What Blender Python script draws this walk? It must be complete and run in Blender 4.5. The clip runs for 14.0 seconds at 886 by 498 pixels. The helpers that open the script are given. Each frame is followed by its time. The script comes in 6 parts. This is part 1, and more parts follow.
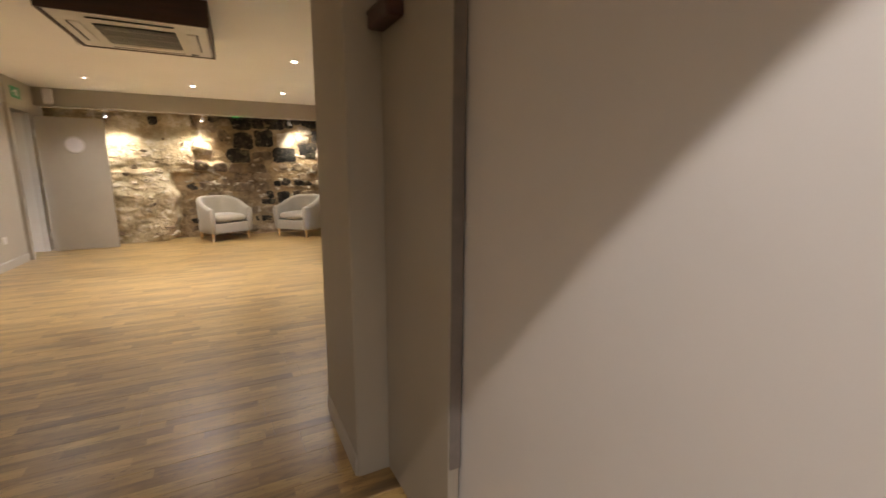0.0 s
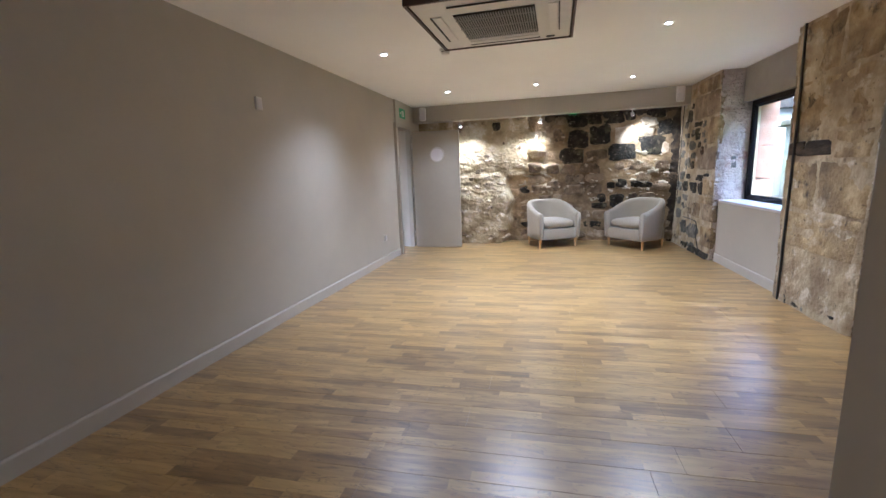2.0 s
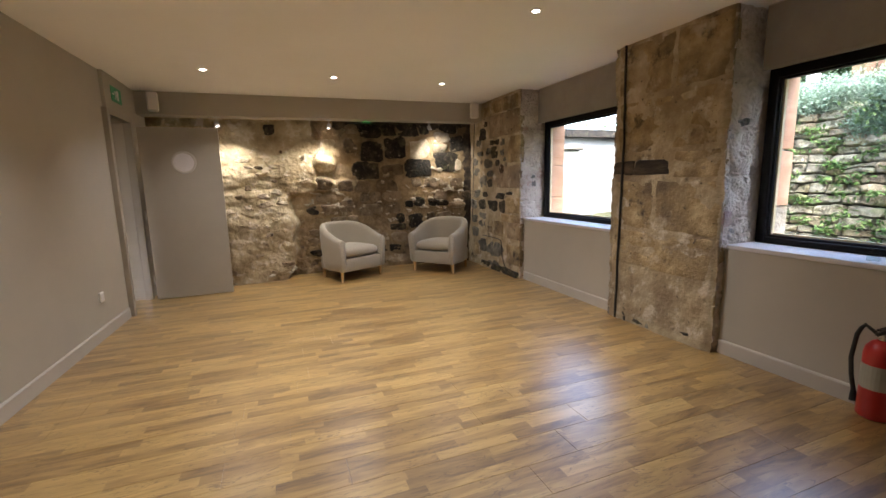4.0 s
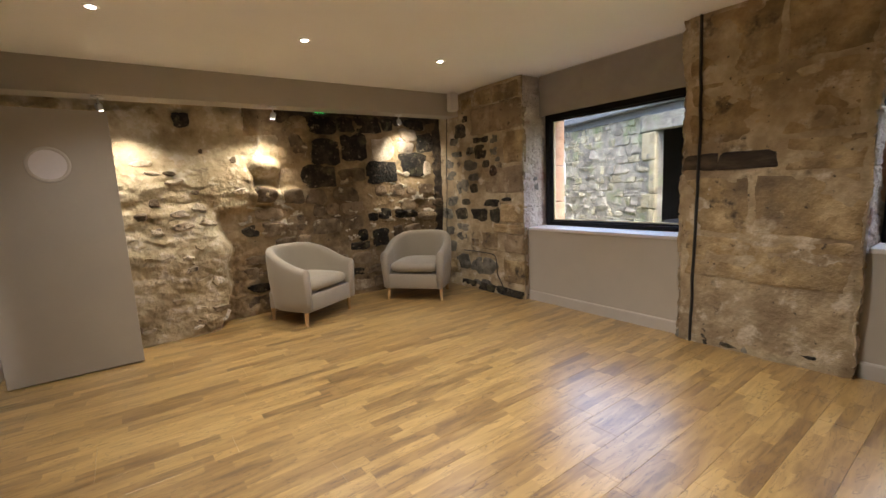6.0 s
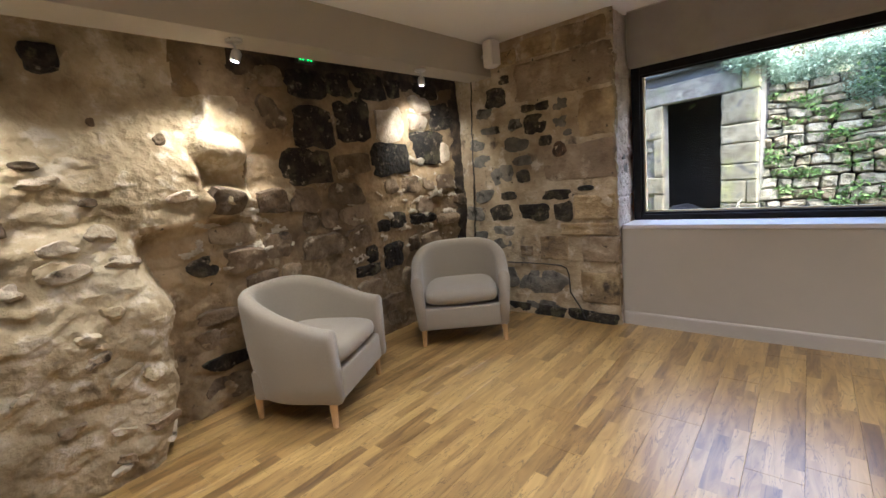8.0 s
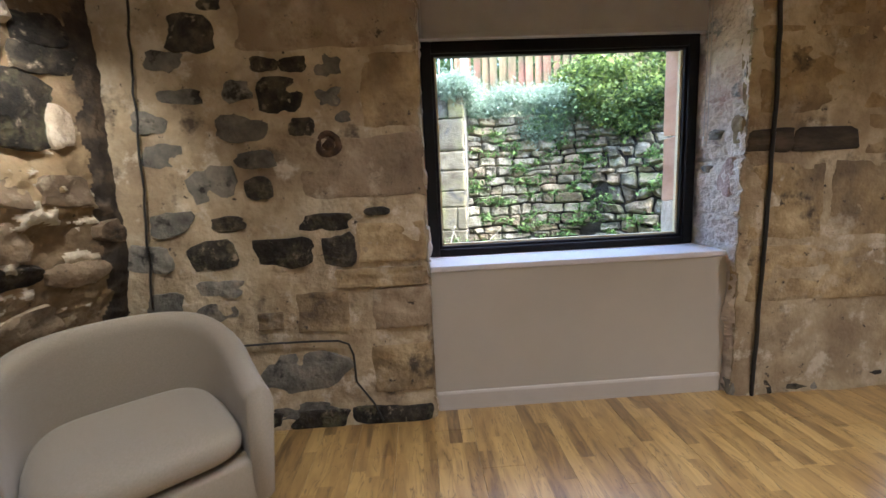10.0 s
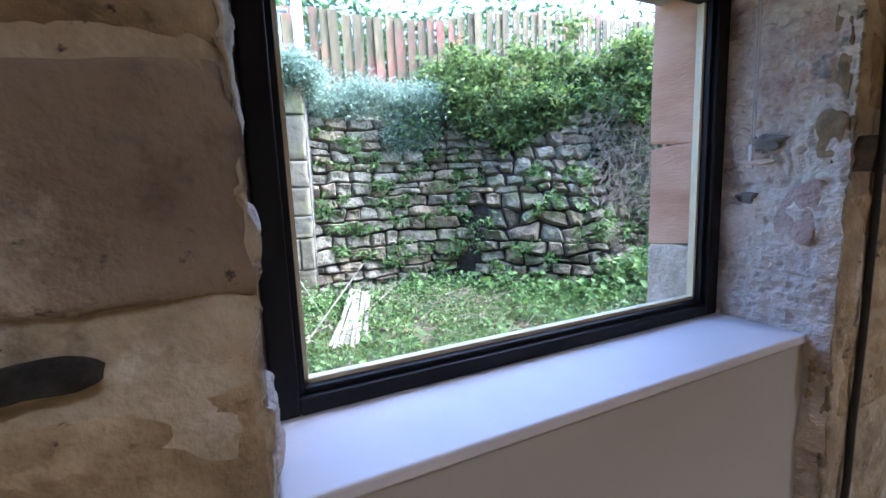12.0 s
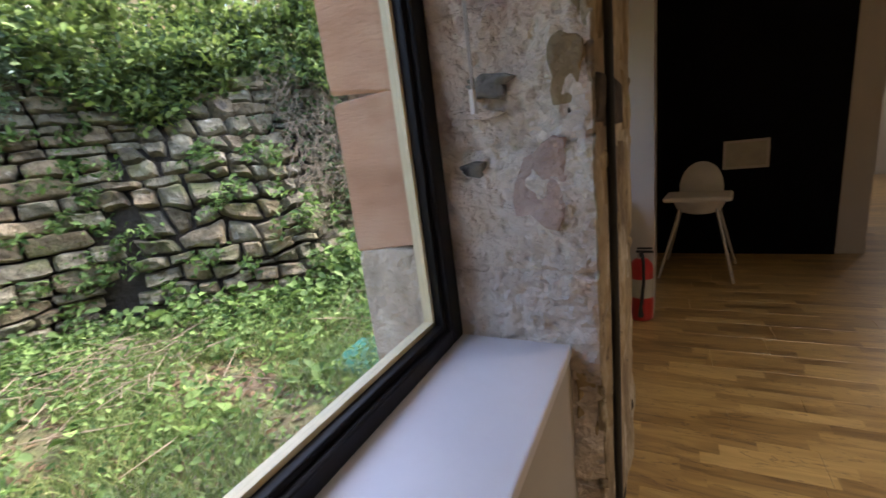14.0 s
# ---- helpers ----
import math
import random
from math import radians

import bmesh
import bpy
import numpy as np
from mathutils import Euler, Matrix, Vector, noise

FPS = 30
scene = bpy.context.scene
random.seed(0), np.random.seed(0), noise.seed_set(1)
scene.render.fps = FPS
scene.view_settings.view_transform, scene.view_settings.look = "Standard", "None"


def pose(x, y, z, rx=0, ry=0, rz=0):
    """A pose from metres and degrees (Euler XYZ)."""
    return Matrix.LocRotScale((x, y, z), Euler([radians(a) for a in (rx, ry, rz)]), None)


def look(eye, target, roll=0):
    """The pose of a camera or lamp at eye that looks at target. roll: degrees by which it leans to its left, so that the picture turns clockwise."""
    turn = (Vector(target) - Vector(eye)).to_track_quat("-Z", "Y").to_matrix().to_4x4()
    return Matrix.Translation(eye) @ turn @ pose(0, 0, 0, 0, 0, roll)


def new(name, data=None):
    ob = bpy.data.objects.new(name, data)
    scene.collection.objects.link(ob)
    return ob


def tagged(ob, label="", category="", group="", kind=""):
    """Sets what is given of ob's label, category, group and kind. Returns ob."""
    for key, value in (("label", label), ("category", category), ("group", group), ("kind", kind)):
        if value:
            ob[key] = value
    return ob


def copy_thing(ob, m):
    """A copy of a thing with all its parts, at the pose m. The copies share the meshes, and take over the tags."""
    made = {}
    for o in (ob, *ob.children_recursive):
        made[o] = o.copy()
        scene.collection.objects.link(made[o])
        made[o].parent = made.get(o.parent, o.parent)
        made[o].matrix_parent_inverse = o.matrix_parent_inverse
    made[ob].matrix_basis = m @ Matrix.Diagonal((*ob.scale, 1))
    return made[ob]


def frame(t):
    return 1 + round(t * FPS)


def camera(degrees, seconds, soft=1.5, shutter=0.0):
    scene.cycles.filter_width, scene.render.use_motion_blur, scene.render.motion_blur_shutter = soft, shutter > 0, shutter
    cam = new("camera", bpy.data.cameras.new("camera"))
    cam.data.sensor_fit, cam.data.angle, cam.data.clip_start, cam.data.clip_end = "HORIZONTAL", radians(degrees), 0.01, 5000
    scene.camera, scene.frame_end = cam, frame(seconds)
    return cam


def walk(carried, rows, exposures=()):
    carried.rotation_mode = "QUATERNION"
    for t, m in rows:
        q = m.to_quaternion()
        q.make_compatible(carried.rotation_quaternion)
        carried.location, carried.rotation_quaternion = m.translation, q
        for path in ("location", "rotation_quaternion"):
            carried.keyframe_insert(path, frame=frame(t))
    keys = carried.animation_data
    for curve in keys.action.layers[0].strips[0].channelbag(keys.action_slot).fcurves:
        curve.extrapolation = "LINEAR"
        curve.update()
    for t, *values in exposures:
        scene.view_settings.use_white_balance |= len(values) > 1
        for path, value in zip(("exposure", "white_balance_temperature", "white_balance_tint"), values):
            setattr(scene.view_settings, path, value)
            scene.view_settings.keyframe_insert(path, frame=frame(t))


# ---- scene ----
cam = camera(92.4, 14.0, shutter=0.12)
PATH = [
    (0, (0.343, 0.91, 1.275), (1.264, 2.646, 0.907), 0.4),
    (0.2, (0.321, 0.934, 1.291), (0.905, 2.806, 0.9), 0.7),
    (0.5, (0.32, 1.064, 1.308), (0.395, 3.023, 0.912), -1.7),
    (1, (0.268, 1.415, 1.311), (-0.074, 3.352, 0.949), -4.0),
    (1.5, (0.22, 1.73, 1.319), (-0.215, 3.649, 0.958), -2.6),
    (2, (0.182, 2.103, 1.318), (-0.25, 4.022, 0.959), -2.1),
    (2.5, (0.007, 2.446, 1.297), (-0.133, 4.407, 0.93), -2.2),
    (3, (-0.168, 2.792, 1.335), (-0.065, 4.755, 0.966), -2.2),
    (3.5, (-0.329, 3.182, 1.328), (0.064, 5.116, 1.005), -2.3),
    (3.7, (-0.398, 3.322, 1.325), (0.134, 5.223, 1.006), -1.9),
    (5.8, (-1.028, 4.919, 1.273), (0.124, 6.53, 0.996), -1.8),
    (6, (-1.062, 5.116, 1.306), (0.106, 6.713, 1.02), -2.7),
    (6.5, (-1.189, 5.722, 1.315), (0.071, 7.246, 1.015), -3.0),
    (7, (-1.169, 6.237, 1.325), (0.126, 7.73, 1.023), -3.4),
    (7.2, (-1.146, 6.501, 1.329), (0.168, 7.978, 1.024), -4.2),
    (9.3, (-0.293, 8.083, 1.277), (1.622, 8.536, 0.923), -3.1),
    (9.5, (-0.124, 8.259, 1.284), (1.827, 8.515, 0.925), -2.6),
    (10, (0.287, 8.406, 1.265), (2.26, 8.306, 0.956), -2.7),
    (10.5, (0.66, 8.518, 1.291), (2.591, 8.097, 0.984), -2.8),
    (11, (1.043, 8.516, 1.312), (2.897, 7.826, 1.017), -2.9),
    (11.5, (1.437, 8.453, 1.322), (3.256, 7.668, 1.048), -2.2),
    (12, (1.797, 8.38, 1.344), (3.591, 7.538, 1.068), -2.3),
    (12.5, (2.066, 8.217, 1.328), (3.847, 7.358, 1.033), -2.8),
    (13, (2.255, 8.005, 1.337), (4.036, 7.158, 1.003), -4.6),
    (13.5, (2.377, 7.847, 1.338), (3.864, 6.573, 0.926), -5.8),
    (14, (2.312, 7.71, 1.348), (3.23, 6.0, 0.863), -7.2),
]
EXPOSURES = [(0.0, 4.5, 6200, 15), (0.5, 4.55, 5750, 15), (1.0, 5.0, 5400, 15), (2.0, 4.6, 4700, 14), (2.5, 4.2, 4950, 14), (3.0, 3.95, 5150, 13), (3.5, 3.85, 5700, 15),
             (6.5, 3.8, 6200, 15), (7.2, 3.8, 5450, 15), (9.5, 3.9, 5600, 15), (11.0, 3.68, 5150, 17), (12.0, 3.38, 4850, 19), (12.5, 3.15, 4900, 20), (13.0, 2.65, 5400, 16), (13.5, 2.65, 6100, 16), (14.0, 3.12, 6300, 19)]
walk(cam, [(t, look(eye, target, roll)) for t, eye, target, roll in PATH], EXPOSURES)
SKY_STRENGTH, DOWN_WATTS, SPOT_WATTS = 0.15, 8.4, 4.4


# ---- light ----
world = bpy.data.worlds.new("sky")
scene.world = world
world.use_nodes = True
wn = world.node_tree
sky = wn.nodes.new("ShaderNodeTexSky")
sky.sky_type, sky.sun_disc = "NISHITA", False
sky.sun_elevation, sky.sun_rotation = radians(52), radians(200)
sky.dust_density, sky.air_density = 4.0, 1.2
wn.links.new(sky.outputs[0], wn.nodes["Background"].inputs[0])
wn.nodes["Background"].inputs[1].default_value = SKY_STRENGTH

sun_data = bpy.data.lights.new("sun", "SUN")
sun_data.energy, sun_data.angle, sun_data.color = 1.4, radians(60), (1.0, 0.97, 0.92)
sun_ob = new("sun", sun_data)
sun_ob.matrix_world = look((0, 0, 10), (math.sin(radians(200)) * -6, math.cos(radians(200)) * -6, 10 - 7.7))

CEIL = 2.45
WARM = (1.0, 0.935, 0.83)
SPOT_WARM = (1.0, 0.90, 0.70)


def spot_lamp(x, y, z, tx, ty, tz, watts, degrees, blend, size=0.03, colour=WARM):
    data = bpy.data.lights.new("lamp", "SPOT")
    data.energy, data.spot_size, data.spot_blend, data.shadow_soft_size, data.color = watts, radians(degrees), blend, size, colour
    ob = new("lamp", data)
    ob.matrix_world = look((x, y, z), (tx, ty, tz))
    return ob


DOWNLIGHTS = [(-1.27, 6.27), (-0.03, 6.22), (1.23, 6.18), (-1.09, 8.45), (0.16, 8.42), (1.40, 8.39)]
for dx, dy in DOWNLIGHTS:
    spot_lamp(dx, dy, CEIL - 0.02, dx, dy, 0, DOWN_WATTS * (0.7 if dx < -1 else 0.75 if dx > 1.3 else 1.15), 120, 1.0, 0.05)
# unseen second lobby lamp, added as fill to brighten the long wall
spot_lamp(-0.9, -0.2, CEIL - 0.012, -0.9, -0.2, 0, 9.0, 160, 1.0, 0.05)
# the lamp of the entrance lobby, whose cone edge crosses the wall beside it
spot_lamp(0.41, 0.7, CEIL - 0.012, 0.41, 0.7, 0, 3.8, 72, 0.06, 0.02)
SPOTS = [(-1.15, 9.74), (0.23, 9.67), (1.65, 9.59)]
SPOT_AIMS = [(-0.95, 9.94, 1.15), (-0.05, 9.90, 1.20), (2.0, 9.94, 1.45)]
for (dx, dy), (ax, ay, az) in zip(SPOTS, SPOT_AIMS):
    head = Vector((dx, dy, 2.105))
    lx, ly, lz = head + (Vector((ax, ay, az)) - head).normalized() * 0.05
    spot_lamp(lx, ly, lz, ax, ay, az, SPOT_WATTS * (0.8 if abs(dx) > 1 else 1.0), 104, 1.0, 0.02, SPOT_WARM)

# ---- materials ----


def rgb(c):
    return (*c, 1.0)


def surface(name, stops, scale=6.0, rough=0.8, bump=0.2, fine=60.0, stretch=(1, 1, 1), vary=0.0, patches=None, metal=0.0, dist=0.01, spec=0.5, sheen=0.0, rough_var=0.08):
    """stops: colours from dark to light, spread over a noise of that scale per metre. patches: (colour, scale, threshold, softness)."""
    m = bpy.data.materials.new(name)
    m.use_nodes = True
    t = m.node_tree
    n, l = t.nodes, t.links
    b = n["Principled BSDF"]
    b.inputs["Metallic"].default_value = metal
    b.inputs["Specular IOR Level"].default_value = spec
    b.inputs["Sheen Weight"].default_value = sheen
    geo = n.new("ShaderNodeNewGeometry")
    mp = n.new("ShaderNodeMapping")
    mp.inputs["Scale"].default_value = stretch
    l.new(geo.outputs["Position"], mp.inputs["Vector"])
    src = mp.outputs[0]
    noi = n.new("ShaderNodeTexNoise")
    noi.inputs["Scale"].default_value, noi.inputs["Detail"].default_value, noi.inputs["Roughness"].default_value = scale, 7, 0.62
    l.new(src, noi.inputs["Vector"])
    ramp = n.new("ShaderNodeValToRGB")
    e = ramp.color_ramp.elements
    lo, hi = 0.34, 0.66
    e[0].position, e[0].color = lo, rgb(stops[0])
    e[1].position, e[1].color = hi, rgb(stops[-1])
    for i, c in enumerate(stops[1:-1], 1):
        e.new(lo + (hi - lo) * i / (len(stops) - 1)).color = rgb(c)
    l.new(noi.outputs["Fac"], ramp.inputs["Fac"])
    col = ramp.outputs["Color"]
    for pc, ps, th, soft in patches or ():
        pn = n.new("ShaderNodeTexNoise")
        pn.inputs["Scale"].default_value, pn.inputs["Detail"].default_value, pn.inputs["Roughness"].default_value = ps, 6, 0.65
        l.new(geo.outputs["Position"], pn.inputs["Vector"])
        mr = n.new("ShaderNodeMapRange")
        mr.inputs["From Min"].default_value, mr.inputs["From Max"].default_value = th - soft, th + soft
        l.new(pn.outputs["Fac"], mr.inputs["Value"])
        mx = n.new("ShaderNodeMix")
        mx.data_type = "RGBA"
        l.new(mr.outputs[0], mx.inputs[0])
        l.new(col, mx.inputs[6])
        mx.inputs[7].default_value = rgb(pc)
        col = mx.outputs[2]
    if vary:
        oi = n.new("ShaderNodeObjectInfo")
        mr = n.new("ShaderNodeMapRange")
        mr.inputs["To Min"].default_value, mr.inputs["To Max"].default_value = 1 - vary, 1 + vary
        l.new(oi.outputs["Random"], mr.inputs["Value"])
        hs = n.new("ShaderNodeHueSaturation")
        l.new(mr.outputs[0], hs.inputs["Value"])
        l.new(col, hs.inputs["Color"])
        col = hs.outputs[0]
    l.new(col, b.inputs["Base Color"])
    fn = n.new("ShaderNodeTexNoise")
    fn.inputs["Scale"].default_value, fn.inputs["Detail"].default_value = fine, 5
    l.new(src, fn.inputs["Vector"])
    mr = n.new("ShaderNodeMapRange")
    mr.inputs["To Min"].default_value, mr.inputs["To Max"].default_value = max(0.02, rough - rough_var), min(1, rough + rough_var)
    l.new(noi.outputs["Fac"], mr.inputs["Value"])
    l.new(mr.outputs[0], b.inputs["Roughness"])
    if bump:
        bp = n.new("ShaderNodeBump")
        bp.inputs["Strength"].default_value, bp.inputs["Distance"].default_value = bump, dist
        l.new(fn.outputs["Fac"], bp.inputs["Height"])
        l.new(bp.outputs[0], b.inputs["Normal"])
    return m


def glowing(name, colour, strength):
    m = bpy.data.materials.new(name)
    m.use_nodes = True
    b = m.node_tree.nodes["Principled BSDF"]
    b.inputs["Base Color"].default_value = rgb(colour)
    b.inputs["Emission Color"].default_value = rgb(colour)
    b.inputs["Emission Strength"].default_value = strength
    return m


def glass(name, tint=(1, 1, 1), rough=0.0):
    """Thin clear glass: see-through, with gloss that grows towards grazing views."""
    m = bpy.data.materials.new(name)
    m.use_nodes = True
    t = m.node_tree
    t.nodes.remove(t.nodes["Principled BSDF"])
    a, g, mx, lw, pw, ad = (t.nodes.new(k) for k in ("ShaderNodeBsdfTransparent", "ShaderNodeBsdfGlossy", "ShaderNodeMixShader", "ShaderNodeLayerWeight", "ShaderNodeMath", "ShaderNodeMath"))
    a.inputs[0].default_value = rgb(tint)
    g.inputs["Roughness"].default_value = rough
    lw.inputs["Blend"].default_value = 0.5
    pw.operation, pw.inputs[1].default_value = "POWER", 4.0
    ad.operation, ad.inputs[1].default_value, ad.inputs[2].default_value = "MULTIPLY_ADD", 0.5, 0.02
    t.links.new(lw.outputs["Facing"], pw.inputs[0])
    t.links.new(pw.outputs[0], ad.inputs[0])
    t.links.new(ad.outputs[0], mx.inputs[0])
    t.links.new(a.outputs[0], mx.inputs[1])
    t.links.new(g.outputs[0], mx.inputs[2])
    t.links.new(mx.outputs[0], t.nodes["Material Output"].inputs["Surface"])
    return m


def laminate():
    """Three-strip walnut-toned laminate: strips 65 mm wide along x, staggered, with streaky grain."""
    m = bpy.data.materials.new("laminate")
    m.use_nodes = True
    t = m.node_tree
    n, l = t.nodes, t.links
    b = n["Principled BSDF"]
    geo = n.new("ShaderNodeNewGeometry")
    sep = n.new("ShaderNodeSeparateXYZ")
    l.new(geo.outputs["Position"], sep.inputs[0])

    def calc(op, a, c=None):
        k = n.new("ShaderNodeMath")
        k.operation = op
        for i, v in enumerate((a, c)):
            if v is None:
                continue
            if isinstance(v, (int, float)):
                k.inputs[i].default_value = v
            else:
                l.new(v, k.inputs[i])
        return k.outputs[0]

    row = calc("FLOOR", calc("DIVIDE", sep.outputs["Y"], 0.065))
    w1 = n.new("ShaderNodeTexWhiteNoise")
    w1.noise_dimensions = "1D"
    l.new(row, w1.inputs["W"])
    along = calc("ADD", calc("DIVIDE", sep.outputs["X"], 0.43), calc("MULTIPLY", w1.outputs["Value"], 7.3))
    cell = calc("FLOOR", along)
    w2 = n.new("ShaderNodeTexWhiteNoise")
    w2.noise_dimensions = "2D"
    cmb = n.new("ShaderNodeCombineXYZ")
    l.new(row, cmb.inputs[0])
    l.new(cell, cmb.inputs[1])
    l.new(cmb.outputs[0], w2.inputs["Vector"])
    # grain, shifted in each strip
    sh = n.new("ShaderNodeVectorMath")
    sh.operation = "MULTIPLY_ADD"
    l.new(w2.outputs["Color"], sh.inputs[0])
    sh.inputs[1].default_value = (9, 9, 9)
    st = n.new("ShaderNodeVectorMath")
    st.operation = "MULTIPLY"
    l.new(geo.outputs["Position"], st.inputs[0])
    st.inputs[1].default_value = (2.6, 16, 1)
    l.new(st.outputs[0], sh.inputs[2])
    g = n.new("ShaderNodeTexNoise")
    g.inputs["Scale"].default_value, g.inputs["Detail"].default_value, g.inputs["Distortion"].default_value = 1.1, 8, 1.3
    l.new(sh.outputs[0], g.inputs["Vector"])
    tone = calc("ADD", calc("MULTIPLY", w2.outputs["Value"], 0.38), calc("MULTIPLY", g.outputs["Fac"], 0.86))
    ramp = n.new("ShaderNodeValToRGB")
    e = ramp.color_ramp.elements
    e[0].position, e[0].color = 0.22, rgb((0.095, 0.054, 0.019))
    e[1].position, e[1].color = 0.92, rgb((0.56, 0.375, 0.135))
    for p, c in ((0.38, (0.19, 0.108, 0.034)), (0.56, (0.335, 0.203, 0.065)), (0.75, (0.455, 0.295, 0.098))):
        e.new(p).color = rgb(c)
    l.new(tone, ramp.inputs["Fac"])
    # dark veins
    v = n.new("ShaderNodeTexNoise")
    v.inputs["Scale"].default_value, v.inputs["Detail"].default_value, v.inputs["Distortion"].default_value = 0.9, 3, 2.6
    l.new(sh.outputs[0], v.inputs["Vector"])
    vm = n.new("ShaderNodeMapRange")
    vm.inputs["From Min"].default_value, vm.inputs["From Max"].default_value = 0.018, 0.0
    vm.inputs["To Max"].default_value = 0.75
    l.new(calc("ABSOLUTE", calc("SUBTRACT", v.outputs["Fac"], 0.43)), vm.inputs["Value"])
    mx = n.new("ShaderNodeMix")
    mx.data_type = "RGBA"
    l.new(vm.outputs[0], mx.inputs[0])
    l.new(ramp.outputs[0], mx.inputs[6])
    mx.inputs[7].default_value = rgb((0.075, 0.035, 0.018))
    l.new(mx.outputs[2], b.inputs["Base Color"])
    b.inputs["Coat Weight"].default_value, b.inputs["Coat Roughness"].default_value = 1.0, 0.31
    b.inputs["Coat IOR"].default_value = 1.70
    rn = n.new("ShaderNodeTexNoise")
    rn.inputs["Scale"].default_value, rn.inputs["Detail"].default_value = 3.0, 4
    l.new(geo.outputs["Position"], rn.inputs["Vector"])
    rr = n.new("ShaderNodeMapRange")
    rr.inputs["To Min"].default_value, rr.inputs["To Max"].default_value = 0.30, 0.44
    l.new(rn.outputs["Fac"], rr.inputs["Value"])
    l.new(rr.outputs[0], b.inputs["Roughness"])
    bp = n.new("ShaderNodeBump")
    bp.inputs["Strength"].default_value, bp.inputs["Distance"].default_value = 0.08, 0.002
    l.new(g.outputs["Fac"], bp.inputs["Height"])
    l.new(bp.outputs[0], b.inputs["Normal"])
    return m


M_PAINT = surface("wall paint", [(0.438, 0.400, 0.338), (0.472, 0.433, 0.368)], 1.5, 0.72, 0.08, 240, dist=0.003)
M_LOBBY = surface("lobby paint", [(0.64, 0.60, 0.57), (0.68, 0.64, 0.61)], 1.5, 0.7, 0.05, 160, dist=0.003)
M_GLOSS = surface("eggshell door paint", [(0.36, 0.322, 0.264), (0.39, 0.35, 0.288)], 2.0, 0.42, 0.06, 90, dist=0.002)
M_TRIM = surface("trim paint", [(0.47, 0.435, 0.39), (0.52, 0.48, 0.43)], 3.0, 0.45, 0.05, 80, dist=0.002)
M_CEIL = surface("ceiling paint", [(0.89, 0.875, 0.855), (0.92, 0.905, 0.885)], 1.2, 0.85, 0.08, 200, dist=0.003)
M_SILL = surface("sill board", [(0.63, 0.60, 0.605), (0.68, 0.65, 0.655)], 5.0, 0.45, 0.05, 120, dist=0.002)
M_BLACK = surface("black wall", [(0.003, 0.003, 0.004), (0.006, 0.006, 0.008)], 2.0, 0.8, 0.1, 150, spec=0.08)
M_FLOOR = laminate()
M_SLAB = surface("screed", [(0.04, 0.03, 0.025), (0.07, 0.055, 0.04)], 6, 0.9)
M_MORTAR = surface("lime mortar", [(0.33, 0.25, 0.15), (0.46, 0.37, 0.235), (0.58, 0.495, 0.345)], 5.0, 0.95, 0.7, 26, dist=0.025,
                   patches=[((0.25, 0.185, 0.115), 1.6, 0.57, 0.09), ((0.10, 0.077, 0.055), 3.4, 0.64, 0.05), ((0.60, 0.53, 0.41), 6.0, 0.61, 0.05), ((0.06, 0.05, 0.04), 21.0, 0.665, 0.025)])
M_ROCK = surface("limewashed rock", [(0.27, 0.205, 0.115), (0.44, 0.355, 0.22), (0.60, 0.515, 0.355)], 3.0, 0.95, 0.7, 24, dist=0.03,
                 patches=[((0.14, 0.10, 0.06), 3.6, 0.66, 0.05), ((0.62, 0.55, 0.44), 6.0, 0.60, 0.06)])
M_DARKSTONE = surface("sooty whinstone", [(0.006, 0.005, 0.004), (0.018, 0.015, 0.011), (0.065, 0.052, 0.036)], 9, 0.9, 1.0, 28, dist=0.03, vary=0.45,
                      patches=[((0.10, 0.09, 0.05), 8, 0.60, 0.05), ((0.20, 0.16, 0.11), 17, 0.63, 0.05), ((0.36, 0.31, 0.23), 17, 0.68, 0.03)])
M_WHIN = surface("dark mottled whinstone", [(0.010, 0.009, 0.007), (0.028, 0.024, 0.018), (0.085, 0.07, 0.048)], 12, 0.9, 1.0, 40, dist=0.02, vary=0.4,
                 patches=[((0.10, 0.085, 0.05), 10, 0.58, 0.06), ((0.24, 0.19, 0.13), 20, 0.64, 0.04)])
M_GREYSTONE = surface("grey whinstone", [(0.10, 0.095, 0.08), (0.17, 0.16, 0.135), (0.26, 0.235, 0.19)], 10, 0.9, 0.8, 45, dist=0.015, vary=0.3,
                      patches=[((0.03, 0.028, 0.024), 9, 0.60, 0.05)])
M_BROWNSTONE = surface("brown rubble", [(0.10, 0.07, 0.043), (0.18, 0.13, 0.08), (0.30, 0.23, 0.15)], 7, 0.95, 0.9, 40, dist=0.02, vary=0.3,
                       patches=[((0.05, 0.04, 0.03), 5, 0.62, 0.05), ((0.55, 0.47, 0.35), 8, 0.66, 0.04)])
M_PALESTONE = surface("limewashed stone", [(0.36, 0.29, 0.20), (0.50, 0.42, 0.31), (0.64, 0.57, 0.45)], 9, 0.95, 0.9, 45, dist=0.02, vary=0.15,
                      patches=[((0.10, 0.08, 0.06), 7, 0.66, 0.04)])
# pale lime that also carries the lamplight caught by the ledges
M_LIME_LIT = surface("lime smear and lit ledge", [(0.38, 0.32, 0.23), (0.52, 0.46, 0.35), (0.66, 0.60, 0.48)], 14, 0.95, 0.9, 45, dist=0.02)
